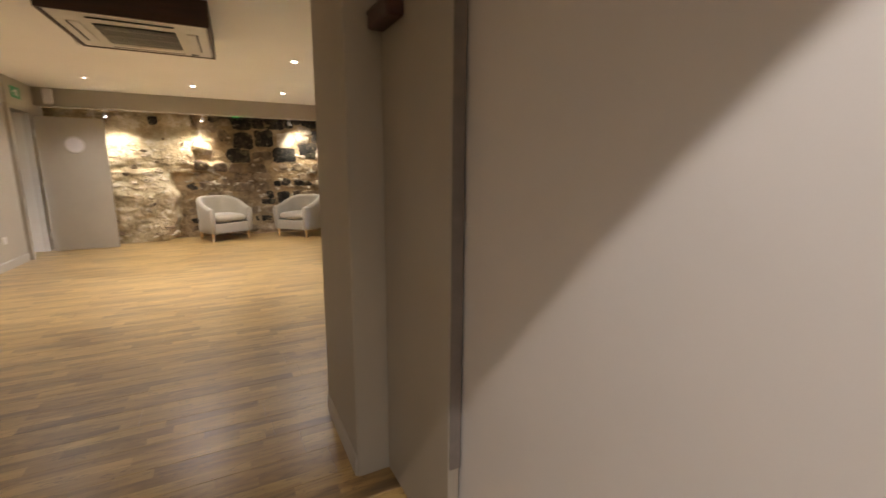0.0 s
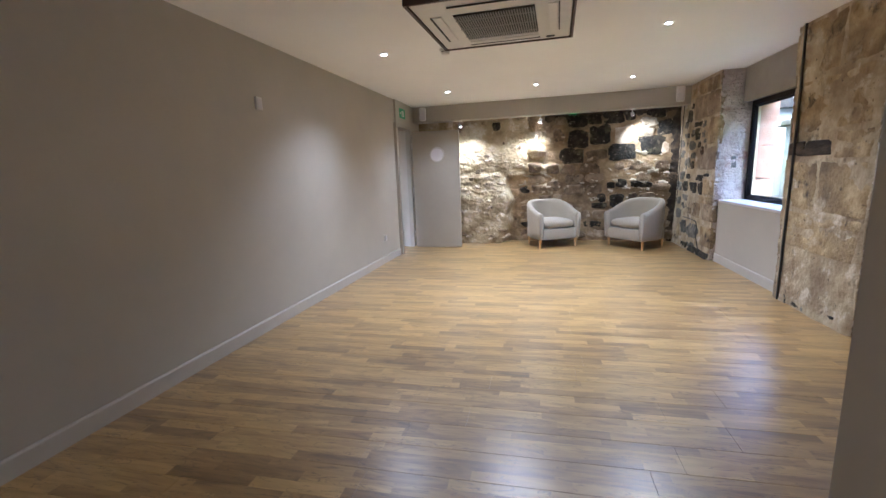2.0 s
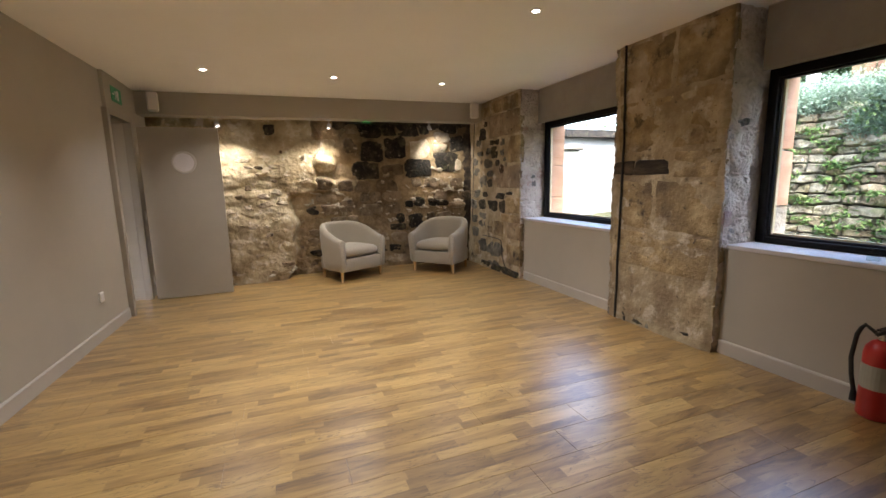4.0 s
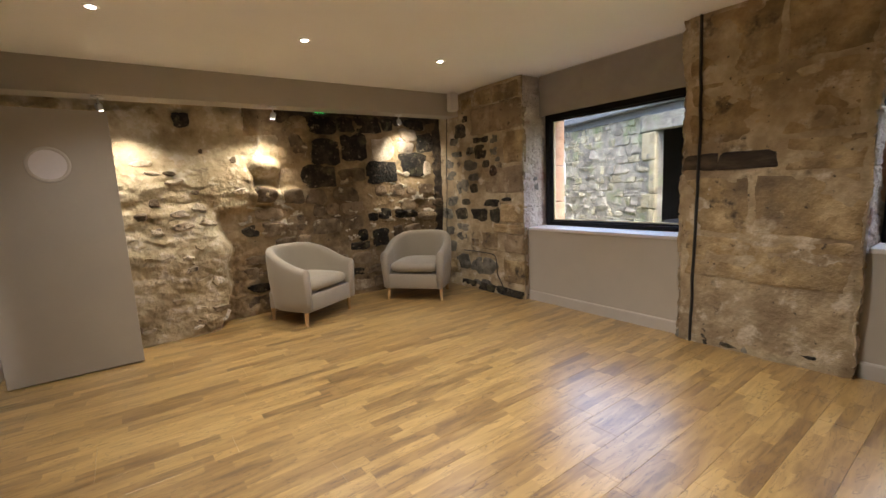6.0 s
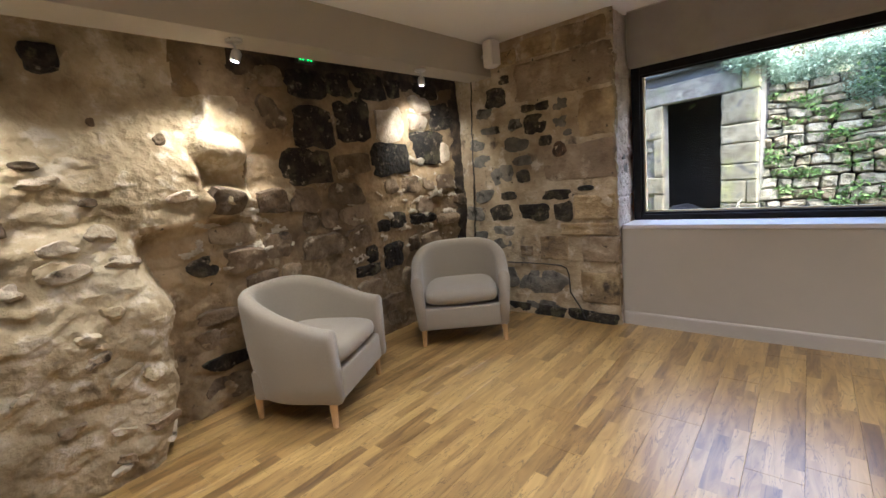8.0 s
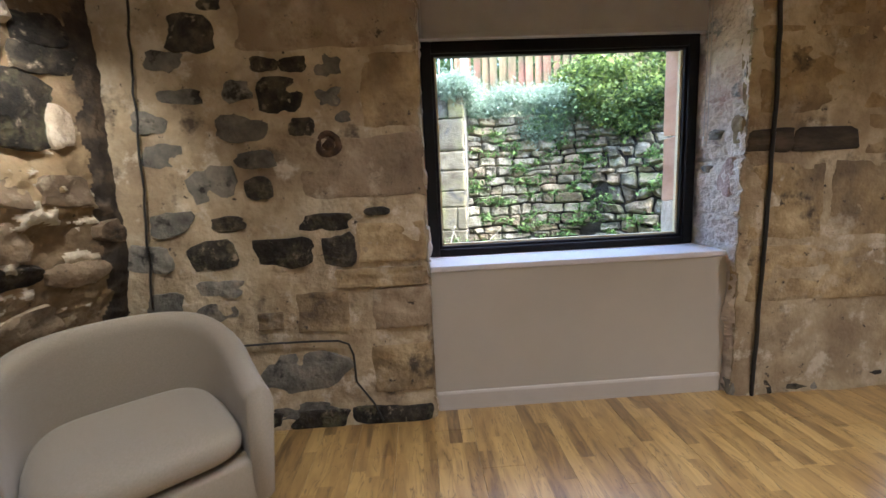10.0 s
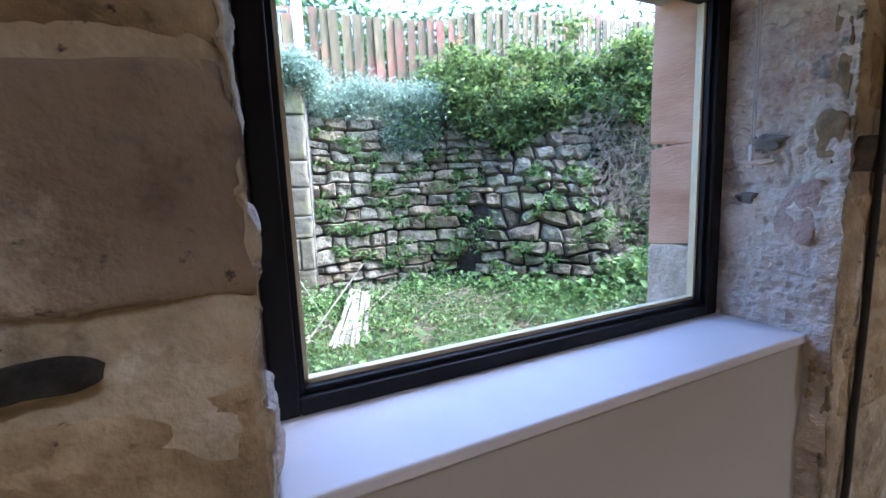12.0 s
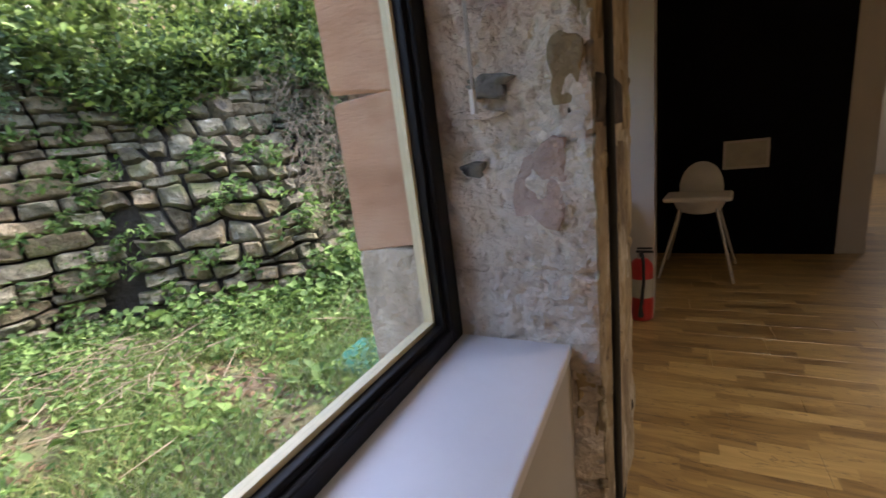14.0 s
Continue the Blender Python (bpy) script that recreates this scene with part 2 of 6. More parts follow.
M_SANDSTONE = surface("buff sandstone", [(0.245, 0.172, 0.084), (0.385, 0.285, 0.15), (0.53, 0.42, 0.245)], 6.5, 0.94, 0.75, 38, dist=0.02, vary=0.10,
                      patches=[((0.16, 0.115, 0.072), 1.7, 0.56, 0.10), ((0.07, 0.054, 0.04), 4.2, 0.635, 0.05), ((0.55, 0.48, 0.36), 3.0, 0.64, 0.07), ((0.06, 0.048, 0.036), 19.0, 0.66, 0.03)])
M_BROWNBLOCK = surface("brown sandstone", [(0.20, 0.145, 0.09), (0.31, 0.235, 0.15), (0.43, 0.345, 0.235)], 8.0, 0.93, 0.7, 42, dist=0.018, vary=0.08,
                       patches=[((0.15, 0.105, 0.065), 2.0, 0.56, 0.08), ((0.46, 0.38, 0.27), 5, 0.62, 0.06), ((0.07, 0.054, 0.04), 17.0, 0.66, 0.03)])
M_TOOLED = surface("tooled pale sandstone", [(0.53, 0.435, 0.345), (0.67, 0.57, 0.465), (0.77, 0.68, 0.57)], 5, 0.92, 1.0, 42, (1, 1, 1.1), vary=0.12, dist=0.03,
                   patches=[((0.45, 0.28, 0.22), 2.6, 0.64, 0.05), ((0.27, 0.27, 0.27), 4.2, 0.66, 0.03)])
M_PINK = surface("pink sandstone", [(0.50, 0.265, 0.145), (0.59, 0.335, 0.195), (0.66, 0.41, 0.255)], 3, 0.9, 0.5, 40, (1, 1, 3), vary=0.12, dist=0.01)
M_REDDISH = surface("reddish worn sandstone", [(0.40, 0.27, 0.215), (0.50, 0.36, 0.29), (0.60, 0.46, 0.38)], 9, 0.93, 1.0, 40, dist=0.025)
M_RUST = surface("rusted iron", [(0.02, 0.013, 0.009), (0.06, 0.034, 0.02), (0.13, 0.075, 0.042)], 18, 0.9, 0.9, 60, dist=0.01)
M_SOOT = surface("charred timber", [(0.012, 0.010, 0.008), (0.04, 0.03, 0.022), (0.11, 0.08, 0.055)], 9, 0.9, 0.8, 60, (1, 0.25, 1), dist=0.012)
M_FRAME = surface("dark window frame", [(0.006, 0.005, 0.005), (0.010, 0.008, 0.008)], 8, 0.5, 0.06, 90, dist=0.002, spec=0.22)
M_BEAD = surface("brass-toned gasket", [(0.68, 0.58, 0.34), (0.76, 0.66, 0.42)], 20, 0.5, 0.05, 100)
M_BLIND = surface("blind fabric", [(0.30, 0.27, 0.24), (0.34, 0.31, 0.275)], 6, 0.9, 0.35, 500, dist=0.002)
M_GLASS = glass("window glass", (0.97, 0.98, 0.98))
M_BLACKPLASTIC = surface("black cable", [(0.010, 0.010, 0.010), (0.02, 0.02, 0.02)], 20, 0.5, 0.1, 80)
M_WHITEPLASTIC = surface("white plastic", [(0.72, 0.70, 0.66), (0.78, 0.76, 0.72)], 12, 0.4, 0.04, 120)
M_DARKGRILLE = surface("grille shadow", [(0.03, 0.03, 0.03), (0.05, 0.05, 0.05)], 20, 0.6, 0.0)
M_GREYPLASTIC = surface("grey plastic", [(0.30, 0.29, 0.27), (0.36, 0.35, 0.33)], 12, 0.5, 0.04, 120)
M_DOORGAP = surface("door gap shade", [(0.17, 0.145, 0.13), (0.21, 0.18, 0.16)], 12, 0.7, 0.05, 120)
M_MAHOGANY = surface("dark red-brown timber", [(0.035, 0.012, 0.008), (0.06, 0.022, 0.014)], 5, 0.45, 0.2, 60, (1, 6, 6), dist=0.003)
M_FABRIC = surface("oatmeal upholstery", [(0.29, 0.25, 0.19), (0.335, 0.29, 0.225)], 160, 0.95, 0.5, 420, sheen=0.25, dist=0.003)
M_PINE = surface("birch leg", [(0.55, 0.34, 0.15), (0.63, 0.42, 0.21)], 8, 0.45, 0.1, 60, (8, 8, 1), dist=0.002)
M_STEEL = surface("brushed steel", [(0.55, 0.54, 0.52), (0.65, 0.64, 0.62)], 30, 0.3, 0.05, 120, metal=1.0)
M_RED = surface("red enamel", [(0.42, 0.02, 0.02), (0.50, 0.035, 0.03)], 8, 0.3, 0.03, 60)
M_GREEN = surface("exit sign green", [(0.03, 0.30, 0.14), (0.04, 0.36, 0.17)], 10, 0.45, 0.0)
M_PAPER = surface("cream board", [(0.36, 0.34, 0.27), (0.42, 0.40, 0.32)], 9, 0.7, 0.05, 120)
M_LENS = glowing("lamp lens", (1.0, 0.94, 0.84), 5.0)
M_LED = glowing("green display", (0.05, 1.0, 0.12), 0.35)

# ---- mesh helpers ----


def mesh_of(name, verts, faces, material, smooth=False):
    me = bpy.data.meshes.new(name)
    me.from_pydata([tuple(map(float, v)) for v in verts], [], [tuple(int(i) for i in f) for f in faces])
    me.validate()
    me.update()
    me.materials.append(material)
    if smooth:
        me.polygons.foreach_set("use_smooth", [True] * len(me.polygons))
    return me


def part(name, bm, material, parent, label="", smooth=False):
    """Links a bmesh, or a ready mesh, as one mesh object under parent."""
    if isinstance(bm, bpy.types.Mesh):
        me = bm
    else:
        bmesh.ops.recalc_face_normals(bm, faces=bm.faces)
        me = bpy.data.meshes.new(name)
        bm.to_mesh(me)
        bm.free()
        me.materials.append(material)
        if smooth:
            me.polygons.foreach_set("use_smooth", [True] * len(me.polygons))
    ob = new(name, me)
    if parent is not None:
        ob.parent = parent
    if label:
        ob["label"] = label
    return ob


def box_bm(x0, x1, y0, y1, z0, z1, bevel=0.0, segments=2, bm=None):
    own = bmesh.new() if bm is None else bm
    r = bmesh.ops.create_cube(own, size=1)
    bmesh.ops.transform(own, verts=r["verts"], matrix=Matrix.Translation(((x0 + x1) / 2, (y0 + y1) / 2, (z0 + z1) / 2)) @ Matrix.Diagonal((x1 - x0, y1 - y0, z1 - z0, 1)))
    if bevel:
        edges = list({e for v in r["verts"] for e in v.link_edges})
        bmesh.ops.bevel(own, geom=edges, offset=bevel, segments=segments, affect="EDGES", profile=0.5)
    return own


def prism_bm(pts, z0, z1, bevel=0.0):
    bm = bmesh.new()
    lo = [bm.verts.new((x, y, z0)) for x, y in pts]
    hi = [bm.verts.new((x, y, z1)) for x, y in pts]
    k = len(pts)
    bm.faces.new(lo[::-1])
    bm.faces.new(hi)
    for i in range(k):
        bm.faces.new((lo[i], lo[(i + 1) % k], hi[(i + 1) % k], hi[i]))
    if bevel:
        bmesh.ops.bevel(bm, geom=list(bm.edges), offset=bevel, segments=2, affect="EDGES")
    return bm


def rod_bm(a, b, r0, r1=None, sides=12, bm=None):
    own = bmesh.new() if bm is None else bm
    a, b = Vector(a), Vector(b)
    r1 = r0 if r1 is None else r1
    m = Matrix.Translation((a + b) / 2) @ (b - a).to_track_quat("Z", "Y").to_matrix().to_4x4()
    bmesh.ops.create_cone(own, cap_ends=True, segments=sides, radius1=r0, radius2=r1, depth=(b - a).length, matrix=m)
    return own


def lathe_bm(profile, sides=24):
    """profile: (radius, z) from bottom to top, closed at both ends."""
    bm = bmesh.new()
    rings = []
    for r, z in profile:
        rings.append([bm.verts.new((r * math.cos(2 * math.pi * i / sides), r * math.sin(2 * math.pi * i / sides), z)) for i in range(sides)])
    for p, q in zip(rings, rings[1:]):
        for i in range(sides):
            bm.faces.new((p[i], p[(i + 1) % sides], q[(i + 1) % sides], q[i]))
    bm.faces.new(rings[0][::-1])
    bm.faces.new(rings[-1])
    return bm


def tube_thing(name, pts, radius, material, parent=None, smooth_path=True):
    cu = bpy.data.curves.new(name, "CURVE")
    cu.dimensions, cu.bevel_depth, cu.bevel_resolution = "3D", radius, 2
    sp = cu.splines.new("POLY")
    sp.points.add(len(pts) - 1)
    for p, q in zip(sp.points, pts):
        p.co = (*q, 1)
    cu.materials.append(material)
    ob = bpy.data.objects.new(name, cu)
    scene.collection.objects.link(ob)
    dg = bpy.context.evaluated_depsgraph_get()
    me = bpy.data.meshes.new_from_object(ob.evaluated_get(dg))
    bpy.data.objects.remove(ob)
    me.polygons.foreach_set("use_smooth", [True] * len(me.polygons))
    ob = new(name, me)
    if parent is not None:
        ob.parent = parent
    return ob


def holder(name, m, label, category, group="", kind=""):
    ob = new(name)
    ob.matrix_world = m
    ob.empty_display_size = 0.1
    return tagged(ob, label, category, group, kind)


def setting(name, bm, material, label, category="wall", smooth=False):
    return tagged(part(name, bm, material, None, smooth=smooth), label, category, kind="structure")


def smoothstep(a, b, v):
    q = min(1.0, max(0.0, (v - a) / (b - a)))
    return q * q * (3 - 2 * q)


def fbm(x, y, z, octaves=4):
    return noise.fractal(Vector((x, y, z)), 1.0, 2.0, octaves)


def relief(name, nu, nv, place, material, smooth=True):
    """A sheet of nu by nv cells, each corner given by place(u, v)."""
    verts = [place(i / nu, j / nv) for j in range(nv + 1) for i in range(nu + 1)]
    faces = [(j * (nu + 1) + i, j * (nu + 1) + i + 1, (j + 1) * (nu + 1) + i + 1, (j + 1) * (nu + 1) + i) for j in range(nv) for i in range(nu)]
    return mesh_of(name, verts, faces, material, smooth)


def stone_mesh(name, seed, material, square=0.55, rough=0.10, cuts=3):
    """A unit stone, one metre each way before scaling: a block with worn edges, chipped corners and lumpy faces."""
    bm = bmesh.new()
    bmesh.ops.create_cube(bm, size=2)
    bmesh.ops.subdivide_edges(bm, edges=list(bm.edges), cuts=cuts, use_grid_fill=True)
    rng = random.Random(seed)
    off = Vector((rng.uniform(0, 90), rng.uniform(0, 90), rng.uniform(0, 90)))
    sk = [rng.uniform(-1, 1) * min(0.16, rough * 1.6) for _ in range(4)]
    power = 3.5 if square < 0.65 else 5 if square < 0.75 else 8 if square < 0.9 else 18 if square < 0.97 else 40
    tight = 0.62 if square < 0.75 else 0.40 if square < 0.9 else 0.2
    planes = []
    for _ in range(5 if rough > 0.05 else 2):
        nrm = Vector((rng.uniform(-1, 1), rng.uniform(-1, 1), rng.uniform(-1, 1))).normalized()
        reach = abs(nrm.x) + abs(nrm.y) + abs(nrm.z)
        planes.append((nrm, reach * rng.uniform(0.66, 0.86) if rough > 0.05 else reach * rng.uniform(0.86, 0.95)))
    for v in bm.verts:
        c = Vector([math.copysign(abs(q) ** tight, q) if q else 0.0 for q in v.co])
        s = (abs(c.x) ** power + abs(c.y) ** power + abs(c.z) ** power) ** (-1 / power)
        w = c * s
        for nrm, d in planes:
            over = w.dot(nrm) - d
            if over > 0:
                w -= nrm * over
        w *= 0.5
        w += noise.noise_vector(w * 2.3 + off) * rough + noise.noise_vector(w * 6.0 + off) * rough * 0.3
        w.x += sk[0] * w.z + sk[1] * w.y * 0.4
        w.z += sk[2] * w.x
        v.co = w
    me = bpy.data.meshes.new(name)
    bmesh.ops.recalc_face_normals(bm, faces=bm.faces)
    bm.to_mesh(me)
    bm.free()
    me.materials.append(material)
    me.polygons.foreach_set("use_smooth", [True] * len(me.polygons))
    me.set_sharp_from_angle(angle=radians(38))
    return me


def pitted_mesh(name, seed, material, pits=0.40, lumps=0.20, deep="y", worn=0.40):
    """A unit dressed stone whose broad face is worn and picked all over; deep names its thin axis."""
    bm = bmesh.new()
    bmesh.ops.create_cube(bm, size=1)
    bmesh.ops.subdivide_edges(bm, edges=list(bm.edges), cuts=15, use_grid_fill=True)
    off = Vector((seed * 3.7, seed * 1.9, seed * 5.1))
    for v in bm.verts:
        c = v.co.copy()
        p = Vector((c.x, c.y * 0.35, c.z))
        cell = noise.voronoi(p * 9.0 + off)[0]
        d = lumps * fbm(p.x * 3 + off.x, p.y * 3, p.z * 3 + off.z, 4) - pits * max(0.0, 0.5 - cell[0])
        edge = max(abs(c.x), abs(c.z))
        v.co.y = c.y * (1 + d - 0.5 * smoothstep(worn, 0.5, edge) ** 2)
        w = noise.noise_vector(p * 2.5 + off) + noise.noise_vector(p * 7 + off) * 0.4
        v.co.x += w.x * 0.035
        v.co.z += w.z * 0.035
    if deep == "x":
        bmesh.ops.rotate(bm, verts=list(bm.verts), cent=(0, 0, 0), matrix=Matrix.Rotation(radians(90), 3, "Z"))
    me = bpy.data.meshes.new(name)
    bm.to_mesh(me)
    bm.free()
    me.materials.append(material)
    me.polygons.foreach_set("use_smooth", [True] * len(me.polygons))
    return me


STONES = {}


def sticks(name, segments, radius, material, label, category):
    """One mesh of thin tapering four-sided sticks, from pairs of end points."""
    verts, faces = [], []
    for a, b in segments:
        a, b = Vector(a), Vector(b)
        q = (b - a).to_track_quat("Z", "Y")
        o = len(verts)
        for p, r in ((a, radius), (b, radius * 0.7)):
            verts += [p + q @ Vector((r * math.cos(k * math.pi / 2), r * math.sin(k * math.pi / 2), 0)) for k in range(4)]
        faces += [(o + k, o + (k + 1) % 4, o + 4 + (k + 1) % 4, o + 4 + k) for k in range(4)] + [(o + 3, o + 2, o + 1, o), (o + 4, o + 5, o + 6, o + 7)]
    return tagged(new(name, mesh_of(name, verts, faces, material)), label, category, kind="stuff")


def lay_courses(parent, rng, materials, span, heights, widths, place, joint=0.007, proud=0.03, wobble=0.35, keep=None, round_off=0.12, deep=0.12, rough=0.012, most=999):
    """Stones laid in wavering courses on the surface place(a, z): neighbours share their bed lines and joints, each face tilts and breaks in its own way."""
    a0, a1, z0, z1 = span
    steps = (0.0, 0.035, 0.12, 0.32, 0.5, 0.68, 0.88, 0.965, 1.0)
    k = len(steps)
    z, course = z0, 0

    def bed(n, base, size, a):
        return base + wobble * size * (0.7 * noise.noise(Vector((a * 2.1, n * 7.7, z0))) + 0.5 * noise.noise(Vector((a * 6.5, n * 3.1, z0 + 5))))

    while z < z1:
        h = rng.uniform(*heights)
        a = a0 - rng.uniform(0, widths[0])
        lean = 0.0
        while a < a1:
            w = rng.choice((rng.uniform(*widths), rng.uniform(widths[0], 0.5 * (widths[0] + widths[1]))))
            lean_next = rng.uniform(-0.22, 0.22) * h
            cuts = [(0.0, 1.0)]
            if h > 0.6 * (heights[0] + heights[1]) and rng.random() < 0.3:
                c = rng.uniform(0.4, 0.6)
                cuts = [(0.0, c), (c, 1.0)]
            for t0, t1 in cuts:
                mid = (a + w / 2, z + h * (t0 + t1) / 2)
                if keep is not None and not keep(*mid):
                    continue
                p0 = Vector(place(*mid))
                du = Vector(place(mid[0] + 0.02, mid[1])) - Vector(place(mid[0] - 0.02, mid[1]))
                dv = Vector(place(mid[0], mid[1] + 0.02)) - Vector(place(mid[0], mid[1] - 0.02))
                out = dv.cross(du).normalized()
                ts, tt, lift = rng.uniform(-0.10, 0.10) * w, rng.uniform(-0.16, 0.16) * h, rng.uniform(-0.4, 0.6) * proud
                seed = rng.uniform(0, 99)
                crop = [rng.uniform(0.3, 1.6) * round_off for _ in range(4)]
                verts = []
                for tv in steps:
                    for sv in steps:
                        ss, tq = 2 * sv - 1, 2 * tv - 1
                        cr = crop[(sv > 0.5) + 2 * (tv > 0.5)]
                        sm = 0.5 + (sv - 0.5) * (1 - cr * abs(tq) ** 5 * 1.2)
                        tm = 0.5 + (tv - 0.5) * (1 - cr * abs(ss) ** 5 * 1.8)
                        f = t0 + (t1 - t0) * tm
                        aa = (a + lean * (f - 0.5)) * (1 - sm) + (a + w + lean_next * (f - 0.5)) * sm
                        aa += (0.5 - sm) * 2 * joint
                        lo, hi = bed(course, z, h, aa), bed(course + 1, z + h, h, aa)
                        zz = lo + (hi - lo) * f + (0.5 - tm) * 2 * joint
                        wv = noise.noise_vector(Vector((aa * 9, zz * 9, seed)))
                        edge = max(abs(ss), abs(tq))
                        o = lift + ts * ss + tt * tq + rough * 1.6 * noise.noise(Vector((aa * 7, zz * 9, seed))) + rough * noise.noise(Vector((aa * 22, zz * 26, seed)))
                        o -= 0.9 * proud * smoothstep(0.80, 1.0, edge) ** 2
                        verts.append(Vector(place(aa + wv.x * joint * 0.9, zz + wv.y * joint * 0.9)) + out * o)
                rim = [i for i in range(k)] + [k * j + k - 1 for j in range(1, k)] + [k * (k - 1) + i for i in range(k - 2, -1, -1)] + [k * j for j in range(k - 2, 0, -1)]
                faces = [(j * k + i, j * k + i + 1, (j + 1) * k + i + 1, (j + 1) * k + i) for j in range(k - 1) for i in range(k - 1)]
                o = len(verts)
                verts += [verts[i] - out * deep for i in rim]
                m = len(rim)
                faces += [(rim[i], o + i, o + (i + 1) % m, rim[(i + 1) % m]) for i in range(m)]
                me = mesh_of("stone", [v - p0 for v in verts], faces, rng.choice(materials), True)
                me.set_sharp_from_angle(angle=radians(40))
                ob = bpy.data.objects.new("stone", me)
                scene.collection.objects.link(ob)
                ob.parent = parent
                ob.matrix_local = Matrix.Translation(p0)
            a += w
            lean = lean_next
        z += h
        course += 1


def stones_of(material, square=0.55, rough=0.10):
    key = (material.name, square, rough)
    if key not in STONES:
        STONES[key] = [stone_mesh("stone", 7 * i + len(STONES) * 101, material, square, rough) for i in range(7)]
    return STONES[key]


def stone(meshes, rng, parent, centre, size, turn=None, name="stone"):
    ob = bpy.data.objects.new(name, rng.choice(meshes))
    scene.collection.objects.link(ob)
    ob.parent = parent
    ob.matrix_local = Matrix.Translation(centre) @ (turn or Matrix()) @ Matrix.Diagonal((*size, 1))
    return ob

# ---- the room ----


def wx(y):
    """The room face of the west wall, which is slightly askew."""
    return -2.015 - (8.78 - y) * 0.030


setting("wall_west", prism_bm([(wx(8.71), 8.71), (wx(-1.6), -1.6), (wx(-1.6) - 0.25, -1.6), (-2.25, 8.71)], -0.04, 2.6), M_PAINT, "long plain painted wall in warm grey emulsion")
setting("wall_west_over_door", box_bm(-2.25, -1.985, 8.71, 9.41, 2.04, 2.6), M_PAINT, "painted wall over the corner doorway")
setting("wall_west_end", box_bm(-2.25, -1.99, 9.41, 10.75, -0.04, 2.6), M_PAINT, "painted wall behind the open door")
setting("wall_lobby_back", box_bm(-3.4, -3.3, 8.4, 9.9, -0.04, 2.6), M_PAINT, "painted wall beyond the corner doorway")
setting("wall_lobby_side_north", box_bm(-3.3, -2.25, 9.6, 9.7, -0.04, 2.6), M_PAINT, "painted wall of the passage beyond the doorway")
setting("wall_lobby_side_south", box_bm(-3.3, -2.42, 8.5, 8.6, -0.04, 2.6), M_PAINT, "painted wall of the passage beyond the doorway")
# unseen wall, added to close the lobby against the sky's light
setting("wall_south", box_bm(-2.7, 3.2, -1.8, -1.6, -0.04, 2.6), M_PAINT, "unseen painted wall closing the lobby behind the entrance")
setting("wall_east_south", box_bm(2.36, 3.15, -1.6, 4.6, -0.04, 2.6), M_PAINT, "white-grey painted wall beside the small window")
setting("wall_entrance_side", box_bm(0.955, 1.09, -1.6, 2.46, -0.04, 2.6), M_LOBBY, "pale lobby wall crossed by a slanting lamp shadow")
setting("wall_partition", prism_bm([(0.775, 2.47), (0.99, 2.47), (0.99, 3.05), (0.788, 3.05)], -0.04, 2.6, 0.004), M_PAINT, "painted end of the partition beside the entrance")
setting("wall_partition_black", box_bm(0.99, 2.36, 2.85, 3.08, -0.04, 2.6), M_BLACK, "near-black partition wall")
ceiling_bm = box_bm(-3.5, 3.2, -1.8, 10.75, CEIL, CEIL + 0.18)
setting("ceiling", ceiling_bm, M_CEIL, "smooth white plaster ceiling with recessed downlights", "ceiling")

# beam across the room in front of the stone wall
beam = setting("ceiling_beam", prism_bm([(-1.99, 9.70), (2.44, 9.45), (2.44, 9.69), (-1.99, 9.94)], 2.185, CEIL + 0.05), M_PAINT, "boxed-in painted ceiling beam over the stone wall", "beam")

# skirting boards: a flat board with a rounded top edge


def skirting(name, pts, h=0.105, t=0.016):
    (xa, ya), (xb, yb) = pts
    d = Vector((xb - xa, yb - ya, 0)).normalized()
    nrm = Vector((d.y, -d.x, 0)) * t
    bm = bmesh.new()
    prof = [(0, -0.004), (1, -0.004), (1, h - 0.012), (0.7, h - 0.003), (0.3, h), (0, h)]
    rows = []
    for x, y in pts:
        rows.append([bm.verts.new((x + nrm.x * a, y + nrm.y * a, z)) for a, z in prof])
    k = len(prof)
    for i in range(k):
        bm.faces.new((rows[0][i], rows[0][(i + 1) % k], rows[1][(i + 1) % k], rows[1][i]))
    bm.faces.new(rows[0])
    bm.faces.new(rows[1][::-1])
    return tagged(part(name, bm, M_TRIM, None), "painted skirting board with a rounded top edge", "skirting", kind="structure")


skirting("baseboard_west", ((wx(3.0) - 0.0, 3.0), (wx(8.65), 8.65)))
skirting("baseboard_west_south", ((wx(-1.6), -1.6), (wx(3.0), 3.0)))
skirting("baseboard_window_large", ((2.52, 8.36), (2.52, 6.73)))
skirting("baseboard_window_small", ((2.52, 5.63), (2.52, 4.61)))
skirting("baseboard_partition", ((0.788, 3.04), (0.7755, 2.48)), 0.09, 0.008)

# ---- the east wall: stone piers, window bays ----
EAST_IN, EAST_OUT = 2.44, 3.08


